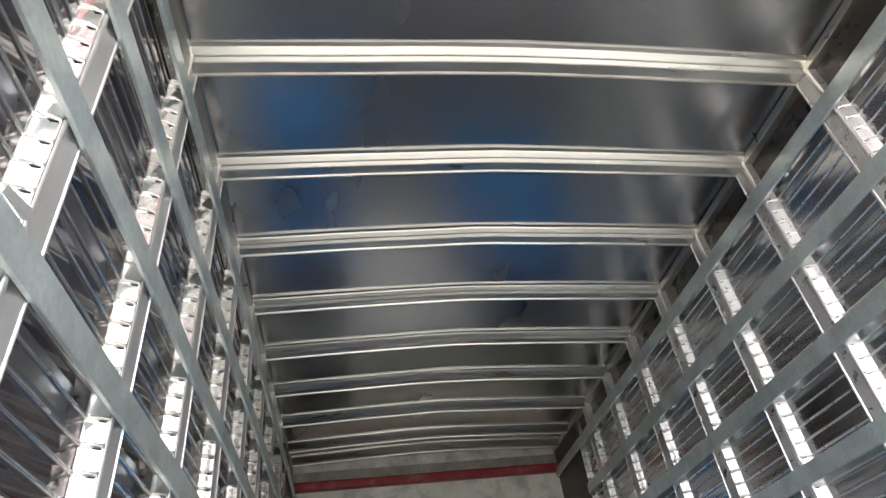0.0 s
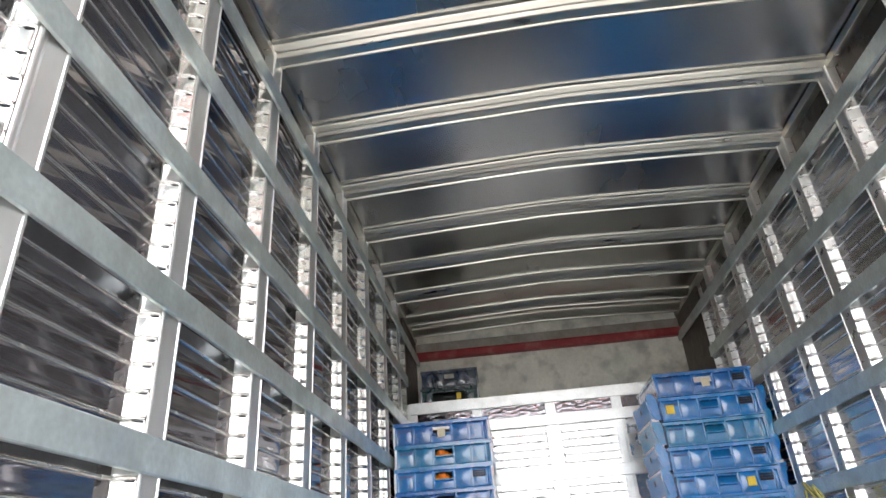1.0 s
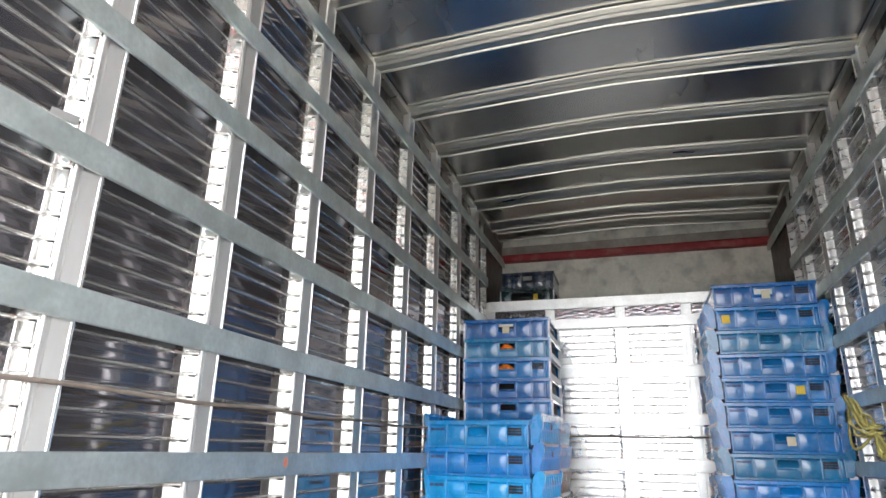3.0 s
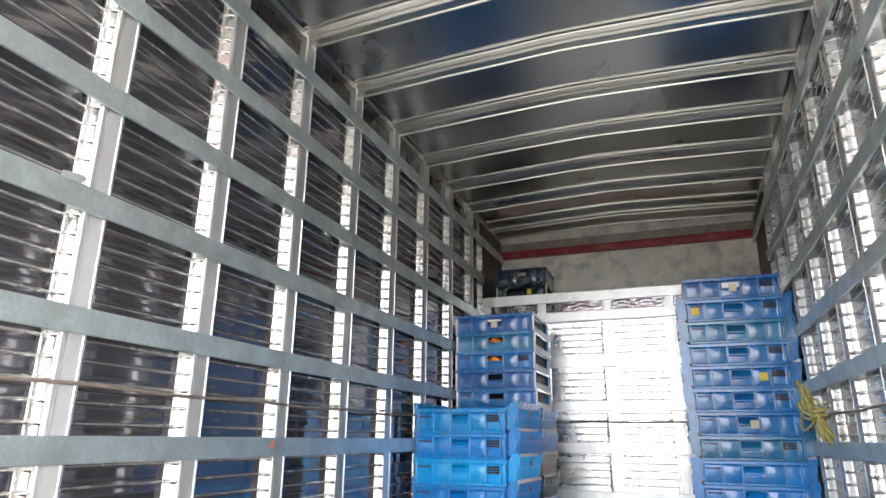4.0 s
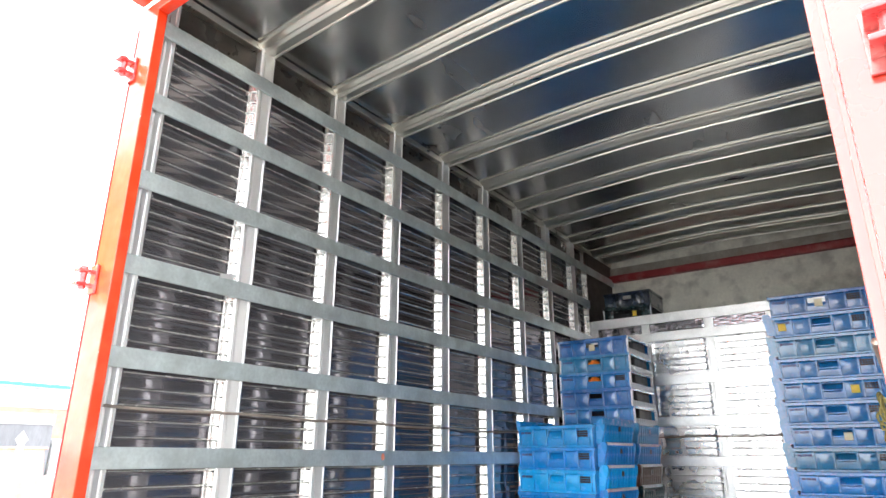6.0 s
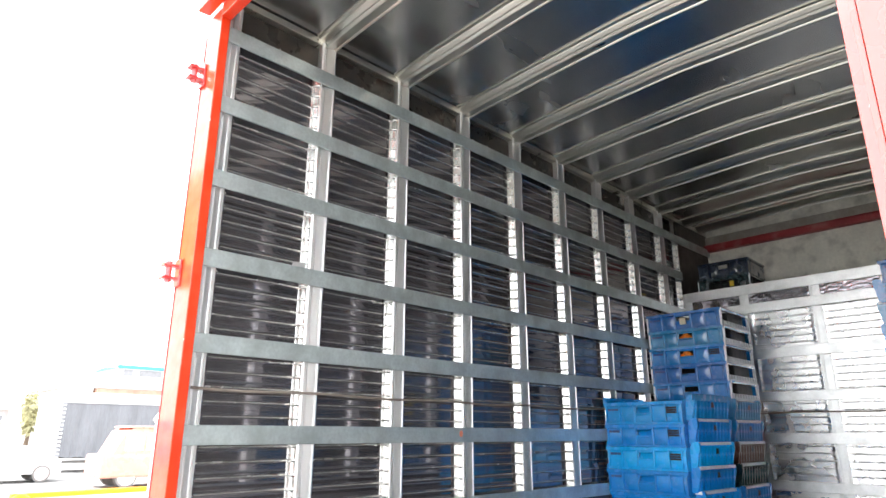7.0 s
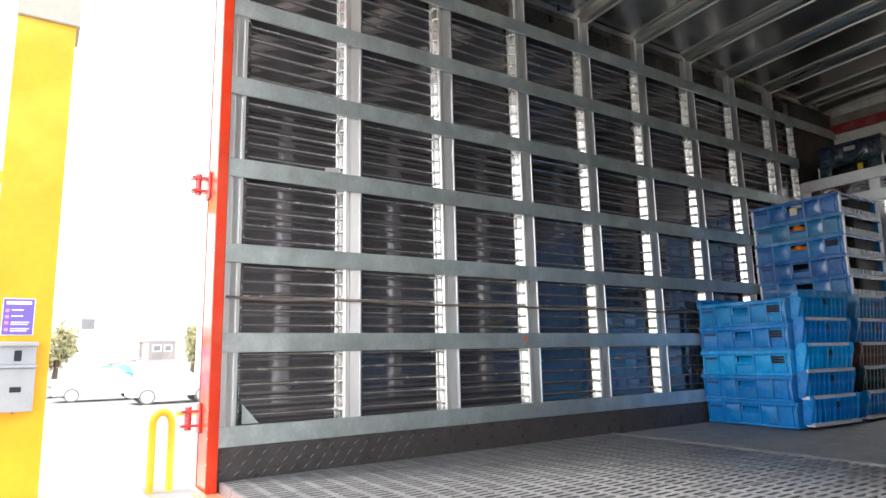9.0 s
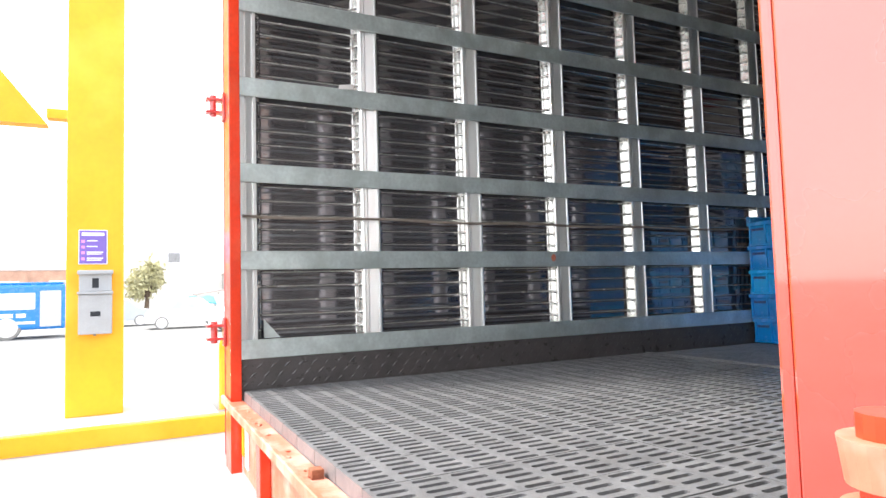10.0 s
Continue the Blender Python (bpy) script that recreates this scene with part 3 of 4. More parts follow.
for k in range(16):
    x, y, r = rng.uniform(-0.25, 1.7), rng.uniform(0.262, 0.30), rng.uniform(0.005, 0.011)
    bm = bmesh.new()
    bmesh.ops.create_icosphere(bm, subdivisions=1, radius=r, matrix=Matrix.Translation((x, y, FLOOR - 0.038 + r * 0.25)) @ Matrix.Diagonal((rng.uniform(1, 2), rng.uniform(0.6, 1.1), 0.5, 1)))
    for v in bm.verts:
        v.co += Vector((rng.uniform(-1, 1), rng.uniform(-1, 1), 0)) * r * 0.35
    part("rust_flake", bm, rust if k % 3 == 0 else worn_red, sill)
part("latch_block", bx((0.70, 0.27, FLOOR - 0.039), (0.735, 0.30, FLOOR - 0.016), 0.003), rust, sill, "rusted latch block")
part("sticker", bx((XL + 0.022, 0.297, -0.27), (XL + 0.065, 0.3036, -0.13), 0.002), yellow_paint, sill, "yellow reflective sticker")
part("sticker", bx((XL + 0.10, 0.297, -0.30), (XL + 0.17, 0.3036, -0.14), 0.002), white_mark, sill, "pale reflective sticker")

# ---- rear portal frame ----
POST_FOOT = -0.345
portal = root("rear_portal")
tagged(portal, "glossy red painted steel rear frame with lock brackets", "frame", kind="structure")
part("corner_post", bx((XL - 0.140, 0.2575, POST_FOOT), (XL + 0.010, 0.302, 2.50), 0.004), red_paint, portal)
part("outer_plate", bx((XL - 0.150, 0.2555, -0.30), (XL - 0.142, 0.31, 2.40), 0.002), dark_red, portal)
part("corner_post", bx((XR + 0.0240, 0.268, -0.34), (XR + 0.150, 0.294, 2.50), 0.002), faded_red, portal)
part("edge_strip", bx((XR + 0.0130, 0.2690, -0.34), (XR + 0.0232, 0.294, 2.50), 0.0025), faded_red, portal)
rng = random.Random(21)
for k in range(14):
    z, r = rng.uniform(-0.1, 1.9) if k > 5 else rng.uniform(0.0, 0.32), rng.uniform(0.002, 0.0045)
    for x, y in (((XR + 0.0135, 0.272),) if k % 2 else ((XL + 0.0085, 0.2585),)):
        bm = bmesh.new()
        bmesh.ops.create_icosphere(bm, subdivisions=1, radius=r, matrix=Matrix.Translation((x, y, z)) @ Matrix.Diagonal((0.35, 0.35, rng.uniform(1, 2.6), 1)))
        part("paint_chip", bm, pale_chip, portal, "pale chipped paint")
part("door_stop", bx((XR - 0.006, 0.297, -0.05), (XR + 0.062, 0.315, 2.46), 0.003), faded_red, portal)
part("outer_plate", bx((XR + 0.152, 0.262, -0.30), (XR + 0.165, 0.31, 2.40), 0.003), dark_red, portal)
part("header", bx((XL + 0.012, 0.252, 2.44), (XR + 0.018, 0.302, 2.56), 0.005), red_paint, portal)
part("header_lip", bx((XL - 0.12, 0.19, 2.505), (XR + 0.13, 0.249, 2.575), 0.005), red_paint, portal)


def bracket(z, side):
    x = XL - 0.145 if side < 0 else XR + 0.135
    f = 0.2555 if side < 0 else 0.266
    a, b = sorted((x, x - side * (0.045 if side < 0 else 0.065)))
    bm = bmesh.new()
    box(bm, (a, f - 0.075, z + 0.022), (b, f, z + 0.034), 0.003)
    box(bm, (a, f - 0.075, z - 0.034), (b, f, z - 0.022), 0.003)
    box(bm, (a - 0.004, f - 0.009, z - 0.06), (b + 0.004, f, z + 0.06), 0.002)
    cyl(bm, ((a + b) / 2, f - 0.045, z - 0.046), ((a + b) / 2, f - 0.045, z + 0.046), 0.014)
    part("lock_bracket", bm, crimson, portal)


# knuckles in pale paint imitate glaring highlights; the pin between stays red
bm = bmesh.new()
for z in (0.10, 0.135, 0.17, 0.205, 0.24, 0.275):
    cyl(bm, (2.018, 0.238, z), (2.018, 0.238, z + 0.024), 0.024, 0.027, 24)
hinge = part("hinge", bm, worn_red, portal, "hinge knuckles, paled for highlights")
bm = bmesh.new()
cyl(bm, (2.018, 0.238, 0.09), (2.018, 0.238, 0.312), 0.018, 0.018, 16)
part("pin", bm, red_paint, hinge)
for z in (2.17, 1.195, 0.22):
    bracket(z, -1)
    bracket(z, 1)


# ---- crates ----
CW, CD, CH = 0.62, 0.58, 0.155
RIBS = (-0.297, -0.185, -0.068, 0.068, 0.178, 0.272, 0.299)


def plate(us, zs, out, hole, thick):
    """A moulded wall: a grid of points pushed outwards (towards -y) by out(u, z), with cells left open where hole(u, z) is true, and a thickness."""
    bm = bmesh.new()
    front = [[bm.verts.new((u, -out(u, z), z)) for u in us] for z in zs]
    back = [[bm.verts.new((u, thick, z)) for u in us] for z in zs]
    gone = lambda i, j: not (0 <= i < len(us) - 1 and 0 <= j < len(zs) - 1) or hole((us[i] + us[i + 1]) / 2, (zs[j] + zs[j + 1]) / 2)
    for j in range(len(zs) - 1):
        for i in range(len(us) - 1):
            if gone(i, j):
                continue
            bm.faces.new((front[j][i], front[j][i + 1], front[j + 1][i + 1], front[j + 1][i]))
            bm.faces.new((back[j][i], back[j + 1][i], back[j + 1][i + 1], back[j][i + 1]))
            for ni, nj, a, b in ((i, j - 1, (j, i), (j, i + 1)), (i + 1, j, (j, i + 1), (j + 1, i + 1)), (i, j + 1, (j + 1, i + 1), (j + 1, i)), (i - 1, j, (j + 1, i), (j, i))):
                if gone(ni, nj):
                    bm.faces.new((front[a[0]][a[1]], back[a[0]][a[1]], back[b[0]][b[1]], front[b[0]][b[1]]))
    return bm


def long_wall(h, w, ti, wide=False):
    """The panelled long side: swelling panels between the ribs, a hand slot in the middle."""
    us = []
    for a, b in zip(RIBS, RIBS[1:]):
        us += [a + (b - a) * k / 6 for k in range(6)]
    us = [-w + ti] + us + [RIBS[-1], w - ti]
    us = sorted(set([u for u in us if -w + ti <= u <= w - ti] + [-0.055, 0.055]))
    zs = [0.008 + (h - 0.03) * k / 8 for k in range(9)]
    slot = lambda u, z: (abs(u) < 0.054 and zs[4] < z < zs[7]) or (wide and abs(u) < 0.178 and zs[1] < z < zs[7])

    def out(u, z):
        for a, b in zip(RIBS, RIBS[1:]):
            if a <= u <= b:
                p, q = 2 * (u - a) / (b - a) - 1, 2 * (z - zs[0]) / (zs[-1] - zs[0]) - 1
                return 0.011 * (1 - p ** 2) * (1 - q ** 2) * (0.3 if abs(u) < 0.068 or 0.178 <= u <= 0.272 else 0.45 if u <= -0.185 else 1) - 0.005 * (1 - z / h)
        return 0.0
    return plate(us, zs, out, slot, 0.005)


def ring(w, d, t, z0, z1):
    """A rectangular rim, one piece."""
    bm = bmesh.new()
    quad = lambda a, b, z: [bm.verts.new((x * a, y * b, z)) for x, y in ((-1, -1), (1, -1), (1, 1), (-1, 1))]
    loops = [quad(w, d, z0), quad(w, d, z1 - 0.003), quad(w - 0.003, d - 0.003, z1), quad(w - t, d - t, z1), quad(w - t, d - t, z0)]
    for a, b in zip(loops, loops[1:] + loops[:1]):
        for k in range(4):
            bm.faces.new((a[k], a[(k + 1) % 4], b[(k + 1) % 4], b[k]))
    bmesh.ops.recalc_face_normals(bm, faces=bm.faces[:])
    return bm


MESHES = {}


def piece(key, name, build, mat, parent, m=None, label="", smooth=False):
    """A part whose mesh is shared by all crates of one colour."""
    key = (key, mat.name)
    if key not in MESHES:
        ob = part(name, build(), mat, parent, label, smooth)
        MESHES[key] = ob.data
    else:
        ob = new(name, MESHES[key])
        ob.parent = parent
        if label:
            ob["label"] = label
    if m is not None:
        ob.matrix_basis = m
    return ob


def make_crate(colour, wings=(0.06, 0.06), top=False, open_side=False, vent=True, print_bar=True, goods=None, tag=None, wide=False):
    """A stacking crate; local origin at the middle of its base, the long panelled face towards -y."""
    mat = BLUES[colour]
    base = root("crate")
    h, w, d, t, ti = CH - 0.004, CW / 2, CD / 2, 0.005, 0.007
    T = Matrix.Translation
    flip = Matrix.Rotation(math.pi, 4, "Z")
    piece("floor", "crate_floor", lambda: bx((-w + ti, -d + ti, 0.0), (w - ti, d - ti, 0.008)), mat, base)
    for s in (0, 1):
        piece(("long", wide), "long_wall", lambda: long_wall(h, w, ti, wide), mat, base, (flip if s else Matrix()) @ T((0, -d + ti, 0)), smooth=True)
        piece("foot", "foot_rail", lambda: bx((-w + 0.004, -0.004, 0.0), (w - 0.004, 0.010, 0.013), 0.002), mat, base, (flip if s else Matrix()) @ T((0, -d + 0.001, 0)))
        for u in RIBS:
            if wide and abs(u) < 0.1:
                continue
            piece("rib", "rib", lambda: bx((-0.0045, -0.004, 0.012), (0.0045, 0.009, h - 0.02), 0.002), mat, base, (flip if s else Matrix()) @ T((u, -d + 0.001, 0)))
        if not open_side:
            piece("end", "end_wall", lambda: bx((-w + ti, -d + ti + t, 0.008), (-w + ti + t, d - ti - t, h - 0.02)), mat, base, flip if s else None)
    piece("rim", "rim", lambda: ring(w + 0.003, d + 0.006, 0.024, h - 0.022, h), mat, base)
    piece("slot", "slot_frame", lambda: bx((-0.064, -d - 0.002, h - 0.084), (0.064, -d + 0.009, h - 0.076), 0.002), mat, base)
    if wings:
        # sloping pocket behind the hand slot
        def pocket():
            prof = [(0.013, h - 0.088), (0.016, h - 0.088), (0.046, h - 0.036), (0.043, h - 0.036)]
            return extrude(prof, (2, lambda i, p: (-0.062 + 0.124 * i, -d + p[0], p[1])))
        piece("pocket", "grip_recess", pocket, mat, base)
    if vent:
        # black boxes on the face paint the shade inside the vent holes
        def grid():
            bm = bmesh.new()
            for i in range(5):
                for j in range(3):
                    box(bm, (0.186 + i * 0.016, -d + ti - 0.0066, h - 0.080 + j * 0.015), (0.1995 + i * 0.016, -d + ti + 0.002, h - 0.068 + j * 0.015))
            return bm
        tagged(piece("vent", "vent_grid", grid, shade_black, base, label="dark vent holes"), kind="stuff")
    if print_bar:
        def bars():
            bm = bmesh.new()
            for i, wd in enumerate((0.012, 0.008, 0.012, 0.01, 0.012, 0.009)):
                box(bm, (-0.283 + i * 0.015, -d + ti - 0.0066, h - 0.056), (-0.283 + i * 0.015 + wd, -d + ti + 0.002, h - 0.041))
            return bm
        tagged(piece("print", "printed_mark", bars, crate_print, base, label="dark printed bars"), kind="stuff")
    if goods:
        for u, z, r in ((-0.052, 0.086, 0.036), (0.004, 0.078, 0.038), (0.046, 0.094, 0.03), (-0.016, 0.056, 0.03)):
            def fruit():
                bm = bmesh.new()
                bmesh.ops.create_icosphere(bm, subdivisions=2, radius=r, matrix=T((u, -d + 0.02 + r, h - z)))
                return bm
            piece(("fruit", u), "fruit", fruit, orange_fruit, base, label="orange fruit behind the hand slot", smooth=True)
    if tag:
        mat_t, u = tag
        piece(("tag", u), "tag", lambda: bx((u - 0.024, -d - 0.0065, h - 0.105), (u + 0.026, -d - 0.0005, h - 0.052), 0.001), mat_t, base, label="small paper tag")
    if wings:
        # end frames stand proud of the body and higher, with ribs and a hand hole
        for s, q in ((0, wings[0]), (1, wings[1])):
            side = flip if s else Matrix()

            def wing():
                prof = [(w - 0.005, 0.022), (w + q * 0.7, 0.022), (w + q * 0.8, 0.034), (w + q * 0.92, h * 0.7), (w + q, h + 0.018), (w + q - 0.012, h + 0.026), (w + q * 0.3, h + 0.012), (w - 0.005, h - 0.02)]
                return extrude([(-p[0], p[1]) for p in prof], (2, lambda i, p: (p[0] + (0.02 if p[0] < -w - q * 0.5 else 0.0), (-d + 0.05, d - 0.05)[i], p[1])))

            def ear():
                prof = [(w - 0.004, 0.024), (w + q * 0.52, 0.022), (w + q * 0.64, 0.034), (w + q * 0.86, h * 0.62), (w + q + 0.005, h - 0.012), (w + q + 0.004, h + 0.028), (w + q * 0.85, h + 0.038), (w + q * 0.3, h + 0.034), (w + 0.002, h + 0.0)]
                bm = extrude([(-p[0], p[1]) for p in prof], (2, lambda i, p: (p[0], -0.024 + 0.024 * i, p[1])))
                bmesh.ops.bevel(bm, geom=bm.edges[:], offset=0.003, segments=2, affect="EDGES")
                return bm

            def wing_rib():
                prof = [(w + q * 0.3, 0.036), (w + q * 0.8 + 0.004, 0.036), (w + q * 0.92 + 0.004, h * 0.7), (w + q + 0.004, h + 0.016), (w + q * 0.6, h + 0.016)]
                return extrude([(-p[0], p[1]) for p in prof], (2, lambda i, p: (p[0], -0.005 + 0.01 * i, p[1])))
            piece(("wing", q), "end_wing", wing, mat, base, side)
            for e in (-1, 1):
                piece(("ear", q), "ear", ear, mat, base, side @ (T((0, -d + 0.062, 0)) if e < 0 else T((0, d - 0.040, 0))))
            for i in range(10):
                y = -d + 0.07 + (2 * d - 0.14) * i / 9
                piece(("wrib", q), "end_rib", wing_rib, mat, base, side @ T((0, y, 0)))
            if top:
                # nothing stands on the uppermost crate, so its whole end lip shows
                def lip():
                    bm = bx((-w - q - 0.001, -d + 0.02, h + 0.004), (-w - q + 0.006, d - 0.02, h + 0.044), 0.002)
                    for i in range(6):
                        y = -d + 0.06 + (2 * d - 0.12) * i / 5
                        box(bm, (-w - q + 0.005, y - 0.003, h + 0.0), (-w - q + 0.011, y + 0.003, h + 0.042))
                    box(bm, (-w - q - 0.001, -d + 0.02, h + 0.0), (-w + 0.004, d - 0.02, h + 0.008))
                    return bm
                piece(("lip", q), "end_lip", lip, mat, base, side)
            piece(("strip", q), "edge_strip", lambda: bx((-w - q * 0.8 - 0.009, -d + 0.045, 0.014), (-w - q * 0.2, d - 0.045, 0.033), 0.002), frame_white, base, side, "scuffed pale lower edge")
            # black box paints the shade inside the hand hole
            piece(("hole", q), "hand_hole", lambda: bx((-w - q + 0.001, -0.021, h - 0.04), (-w - q + 0.03, 0.021, h - 0.006)), shade_black, base, side, "dark hand hole")
    if open_side:
        # near-black block: the shade inside the open crate put into its colour
        piece("load", "wrapped_load", lambda: bx((-w + 0.05, -d + 0.22, 0.01), (w - 0.03, d - 0.03, h - 0.012), 0.015), dark_load, base, label="load block blackened for the inner shade")
        for s in (0, 1):
            side = flip if s else Matrix()

            def frame_bar():
                prof = [(-d, 0.0), (d, 0.0), (d, h), (d - 0.014, h), (d - 0.014, 0.018), (-d + 0.014, 0.018), (-d + 0.014, h), (-d, h)]
                return extrude(prof, (2, lambda i, p: (-w + 0.012 - 0.019 * i, p[0], p[1])))
            piece("oframe", "side_frame", frame_bar, frame_white, base, side, "scuffed pale open side frame")
            for i in range(10):
                y = -d + 0.04 + (2 * d - 0.08) * i / 9
                piece("tooth", "side_tooth", lambda: bx((-w - 0.004, -0.016, 0.018), (-w + 0.01, 0.016, 0.052), 0.004), frame_white, base, side @ T((0, y, 0)))
    return base


def stack(x, y, z, rows, group, step=CH, turn=0.0, size=1.0):
    """Crates one above another, from the floor up."""
    for k, row in enumerate(rows):
        c = make_crate(**row)
        words = {"royal": "royal blue", "navy": "deep blue", "sky": "bright azure", "mid": "mid blue", "teal": "faded teal blue", "azure": "weathered azure", "green": "dark green", "slate": "dark slate blue", "brown": "brown"}[row["colour"]]
        extra = " with a small tag" if row.get("tag") else (" holding orange goods" if row.get("goods") else "")
        kind = "open-sided" if row.get("open_side") else "ribbed"
        tagged(c, f"{words} {kind} stacked plastic crate{extra}", "crate", group)
        c.matrix_basis = pose(x + random.uniform(-0.006, 0.006), y + random.uniform(-0.008, 0.008), z + step * k, 0, 0, turn + random.uniform(-0.8, 0.8)) @ Matrix.Diagonal((size, size, 1, 1))


def R(colour, **k):
    return dict(colour=colour, **k)


LW = (0.025, 0.066)
stack(-0.155, 3.705, FLOOR + 0.002, [R("mid", vent=False, wings=LW), R("mid", vent=False, wings=LW), R("sky", wings=LW), R("mid", wings=LW), R("azure", wings=LW, top=True)], "front stack of crates", step=0.1525, turn=-4.0)
stack(-0.155, 4.34, FLOOR + 0.002, [R("royal", wings=LW), R("green", wings=LW), R("brown", wings=LW), R("royal", wings=LW), R("teal", wings=LW)], "rear stack of crates", step=0.1525, turn=-1.0)
stack(-0.16, 4.49, FLOOR + 0.002 + 0.1525 * 5 + 0.03, [R("royal", wings=None, open_side=True, vent=False), R("navy", wings=None, open_side=True, vent=False),
      R("royal", wings=None, open_side=True, goods=True), R("teal", wings=None, open_side=True, vent=False, goods=True),
      R("navy", wings=None, open_side=True, vent=False, tag=(pale_tag, 0.0))], "rear stack of crates", step=0.142)
RIGHT = [R("sky"), R("mid", vent=False), R("mid", vent=False), R("teal"), R("royal", tag=(pale_tag, 0.03), vent=False), R("royal"), R("royal", tag=(yellow_tag, 0.13)), R("royal"),
         R("teal", vent=False), R("royal", tag=(yellow_tag, -0.25)), R("navy", wings=None, tag=(pale_tag, 0.01))]
stack(1.555, 4.50, FLOOR + 0.002, RIGHT, "tall stack of crates", step=0.1525)

# crate on the ledge
stack(-0.18, 5.45, 1.824, [R("green", wings=None, open_side=True, vent=False, print_bar=False, goods=None, wide=True, tag=(yellow_tag, 0.1)), R("slate", wings=None, vent=False, print_bar=False)], "crates on the ledge", turn=2.0, size=0.77)

# ---- cords and rope ----
for x, nm in ((XL + 0.008, "cord"), (XR - 0.008, "cord")):
    ob = part(nm, sweep([(x, 0.31 + 4.7 * i / 40, 0.705 - 0.004 * math.sin(i * 0.9) - 0.008 * math.sin(math.pi * i / 40)) for i in range(41)], 0.006), cord_mat, smooth=True)
    tagged(ob, "taut brown cord strung along the truck wall", "cord", "wall cords")
ob = part("cord", sweep([(XL + 0.01 + (XR - XL - 0.02) * i / 20, YB - 0.008, 0.70 + 0.003 * math.sin(i)) for i in range(21)], 0.006), cord_mat, smooth=True)
tagged(ob, "taut brown cord strung along the bulkhead", "cord", "wall cords")

rope = root("rope")
tagged(rope, "coil of yellow-green rope tied to the wall cord", "rope")
rng = random.Random(4)
KNOT = Vector((1.865, 3.60, 0.705))
for k in range(16):
    up = k < 8
    tip = Vector((1.84, 3.77, 0.885)) if up else Vector((1.87, 3.52, 0.55))
    tip += Vector((rng.uniform(-0.04, 0.03), rng.uniform(-0.07, 0.07) if up else rng.uniform(-0.05, 0.05), (rng.uniform(-0.14, 0.03) if up else rng.uniform(-0.02, 0.05))))
    along = tip - KNOT
    side = Vector((0.3, 0.9, 0.5 if up else 0.0)).normalized()
    side = (side - along * (side.dot(along) / along.length_squared)).normalized()
    w = rng.uniform(0.014, 0.046)
    pts = []
    for i in range(25):
        a = 2 * math.pi * i / 24
        f = 0.5 - 0.5 * math.cos(a)
        pts.append(KNOT + along * f + side * (w * math.sin(a) * (0.4 + f)) + Vector((0, 0, -0.03 * f * (1 - f) * 4 if up else 0)) + Vector([rng.uniform(-0.003, 0.003) for _ in range(3)]))
    part("loop", sweep(pts, 0.0075, 6), rope_mat, rope, smooth=True)
# one slack strand droops aside, and turns of rope bind the knot
part("loop", sweep([KNOT + Vector((-0.06 * math.sin(math.pi * q / 14), 0.36 * q / 14, 0.17 * q / 14 - 0.16 * math.sin(math.pi * q / 14))) for q in range(15)], 0.0075, 6), rope_mat, rope, smooth=True)
part("binding", sweep([KNOT + Vector((0.034 * math.cos(a * 0.7), 0.034 * math.sin(a * 0.7), -0.03 + 0.0032 * a)) for a in range(22)], 0.009, 6), rope_mat, rope, smooth=True)

# ---- outside: ground and island ----
ground = part("ground", bx((-400, -300, GROUND - 0.3), (200, 300, GROUND)), asphalt)
tagged(ground, "pale sunlit concrete yard and street", "ground", kind="structure")
island = root("island")
tagged(island, "raised concrete island with a yellow painted kerb", "kerb", kind="structure")
part("top", bx((-7.2, -6.0, GROUND - 0.05), (-5.22, 0.80, GROUND + 0.165), 0.01), concrete, island)
part("kerb_face", bx((-5.216, -6.0, GROUND - 0.05), (-5.06, 0.86, GROUND + 0.19), 0.015), yellow_paint, island)

column = root("column")
tagged(column, "yellow painted column with cream top on the island", "column")
part("shaft", bx((-6.48, -0.75, GROUND + 0.165), (-5.98, -0.17, 4.40), 0.012), yellow_paint, column)
part("capital", bx((-6.53, -0.76, 4.40), (-5.93, -0.13, 7.0), 0.01), cream_paint, column)

sign = root("notice_sign")
tagged(sign, "purple notice sign with pale text bars on the column", "sign")
part("plate", bx((-5.976, -0.62, 0.77), (-5.966, -0.345, 1.15), 0.004), purple_sign, sign)
part("border", bx((-5.9785, -0.628, 0.762), (-5.9725, -0.337, 1.158), 0.002), white_mark, sign)
part("heading_bar", bx((-5.9662, -0.595, 1.09), (-5.9635, -0.37, 1.125)), white_mark, sign)
for z, n in ((1.02, 1), (0.955, 1), (0.89, 2), (0.82, 2)):
    part("mark", bx((-5.9662, -0.6, z - 0.012), (-5.9635, -0.565, z + 0.02)), pink_mark, sign)
    for q in range(n):
        part("text_bar", bx((-5.9662, -0.545, z + 0.006 - q * 0.022), (-5.9635, -0.44 + 0.06 * (n - 1) - 0.015 * q, z + 0.017 - q * 0.022)), white_mark, sign)

pbox = root("wall_box")
tagged(pbox, "grey enamelled metal dispenser box on the column", "box")
part("body", bx((-5.977, -0.62, -0.03), (-5.84, -0.285, 0.42), 0.012), grey_steel, pbox)
part("upper_body", bx((-5.977, -0.615, 0.45), (-5.87, -0.29, 0.66), 0.01), grey_steel, pbox)
part("hood", bx((-5.977, -0.63, 0.645), (-5.82, -0.275, 0.69), 0.01), grey_steel, pbox)
part("shelf", bx((-5.977, -0.63, 0.42), (-5.81, -0.275, 0.45), 0.006), grey_steel, pbox)
# black plates paint the shade inside the two openings
part("upper_slot", bx((-5.871, -0.485, 0.49), (-5.867, -0.42, 0.60)), shade_black, pbox, "black opening")
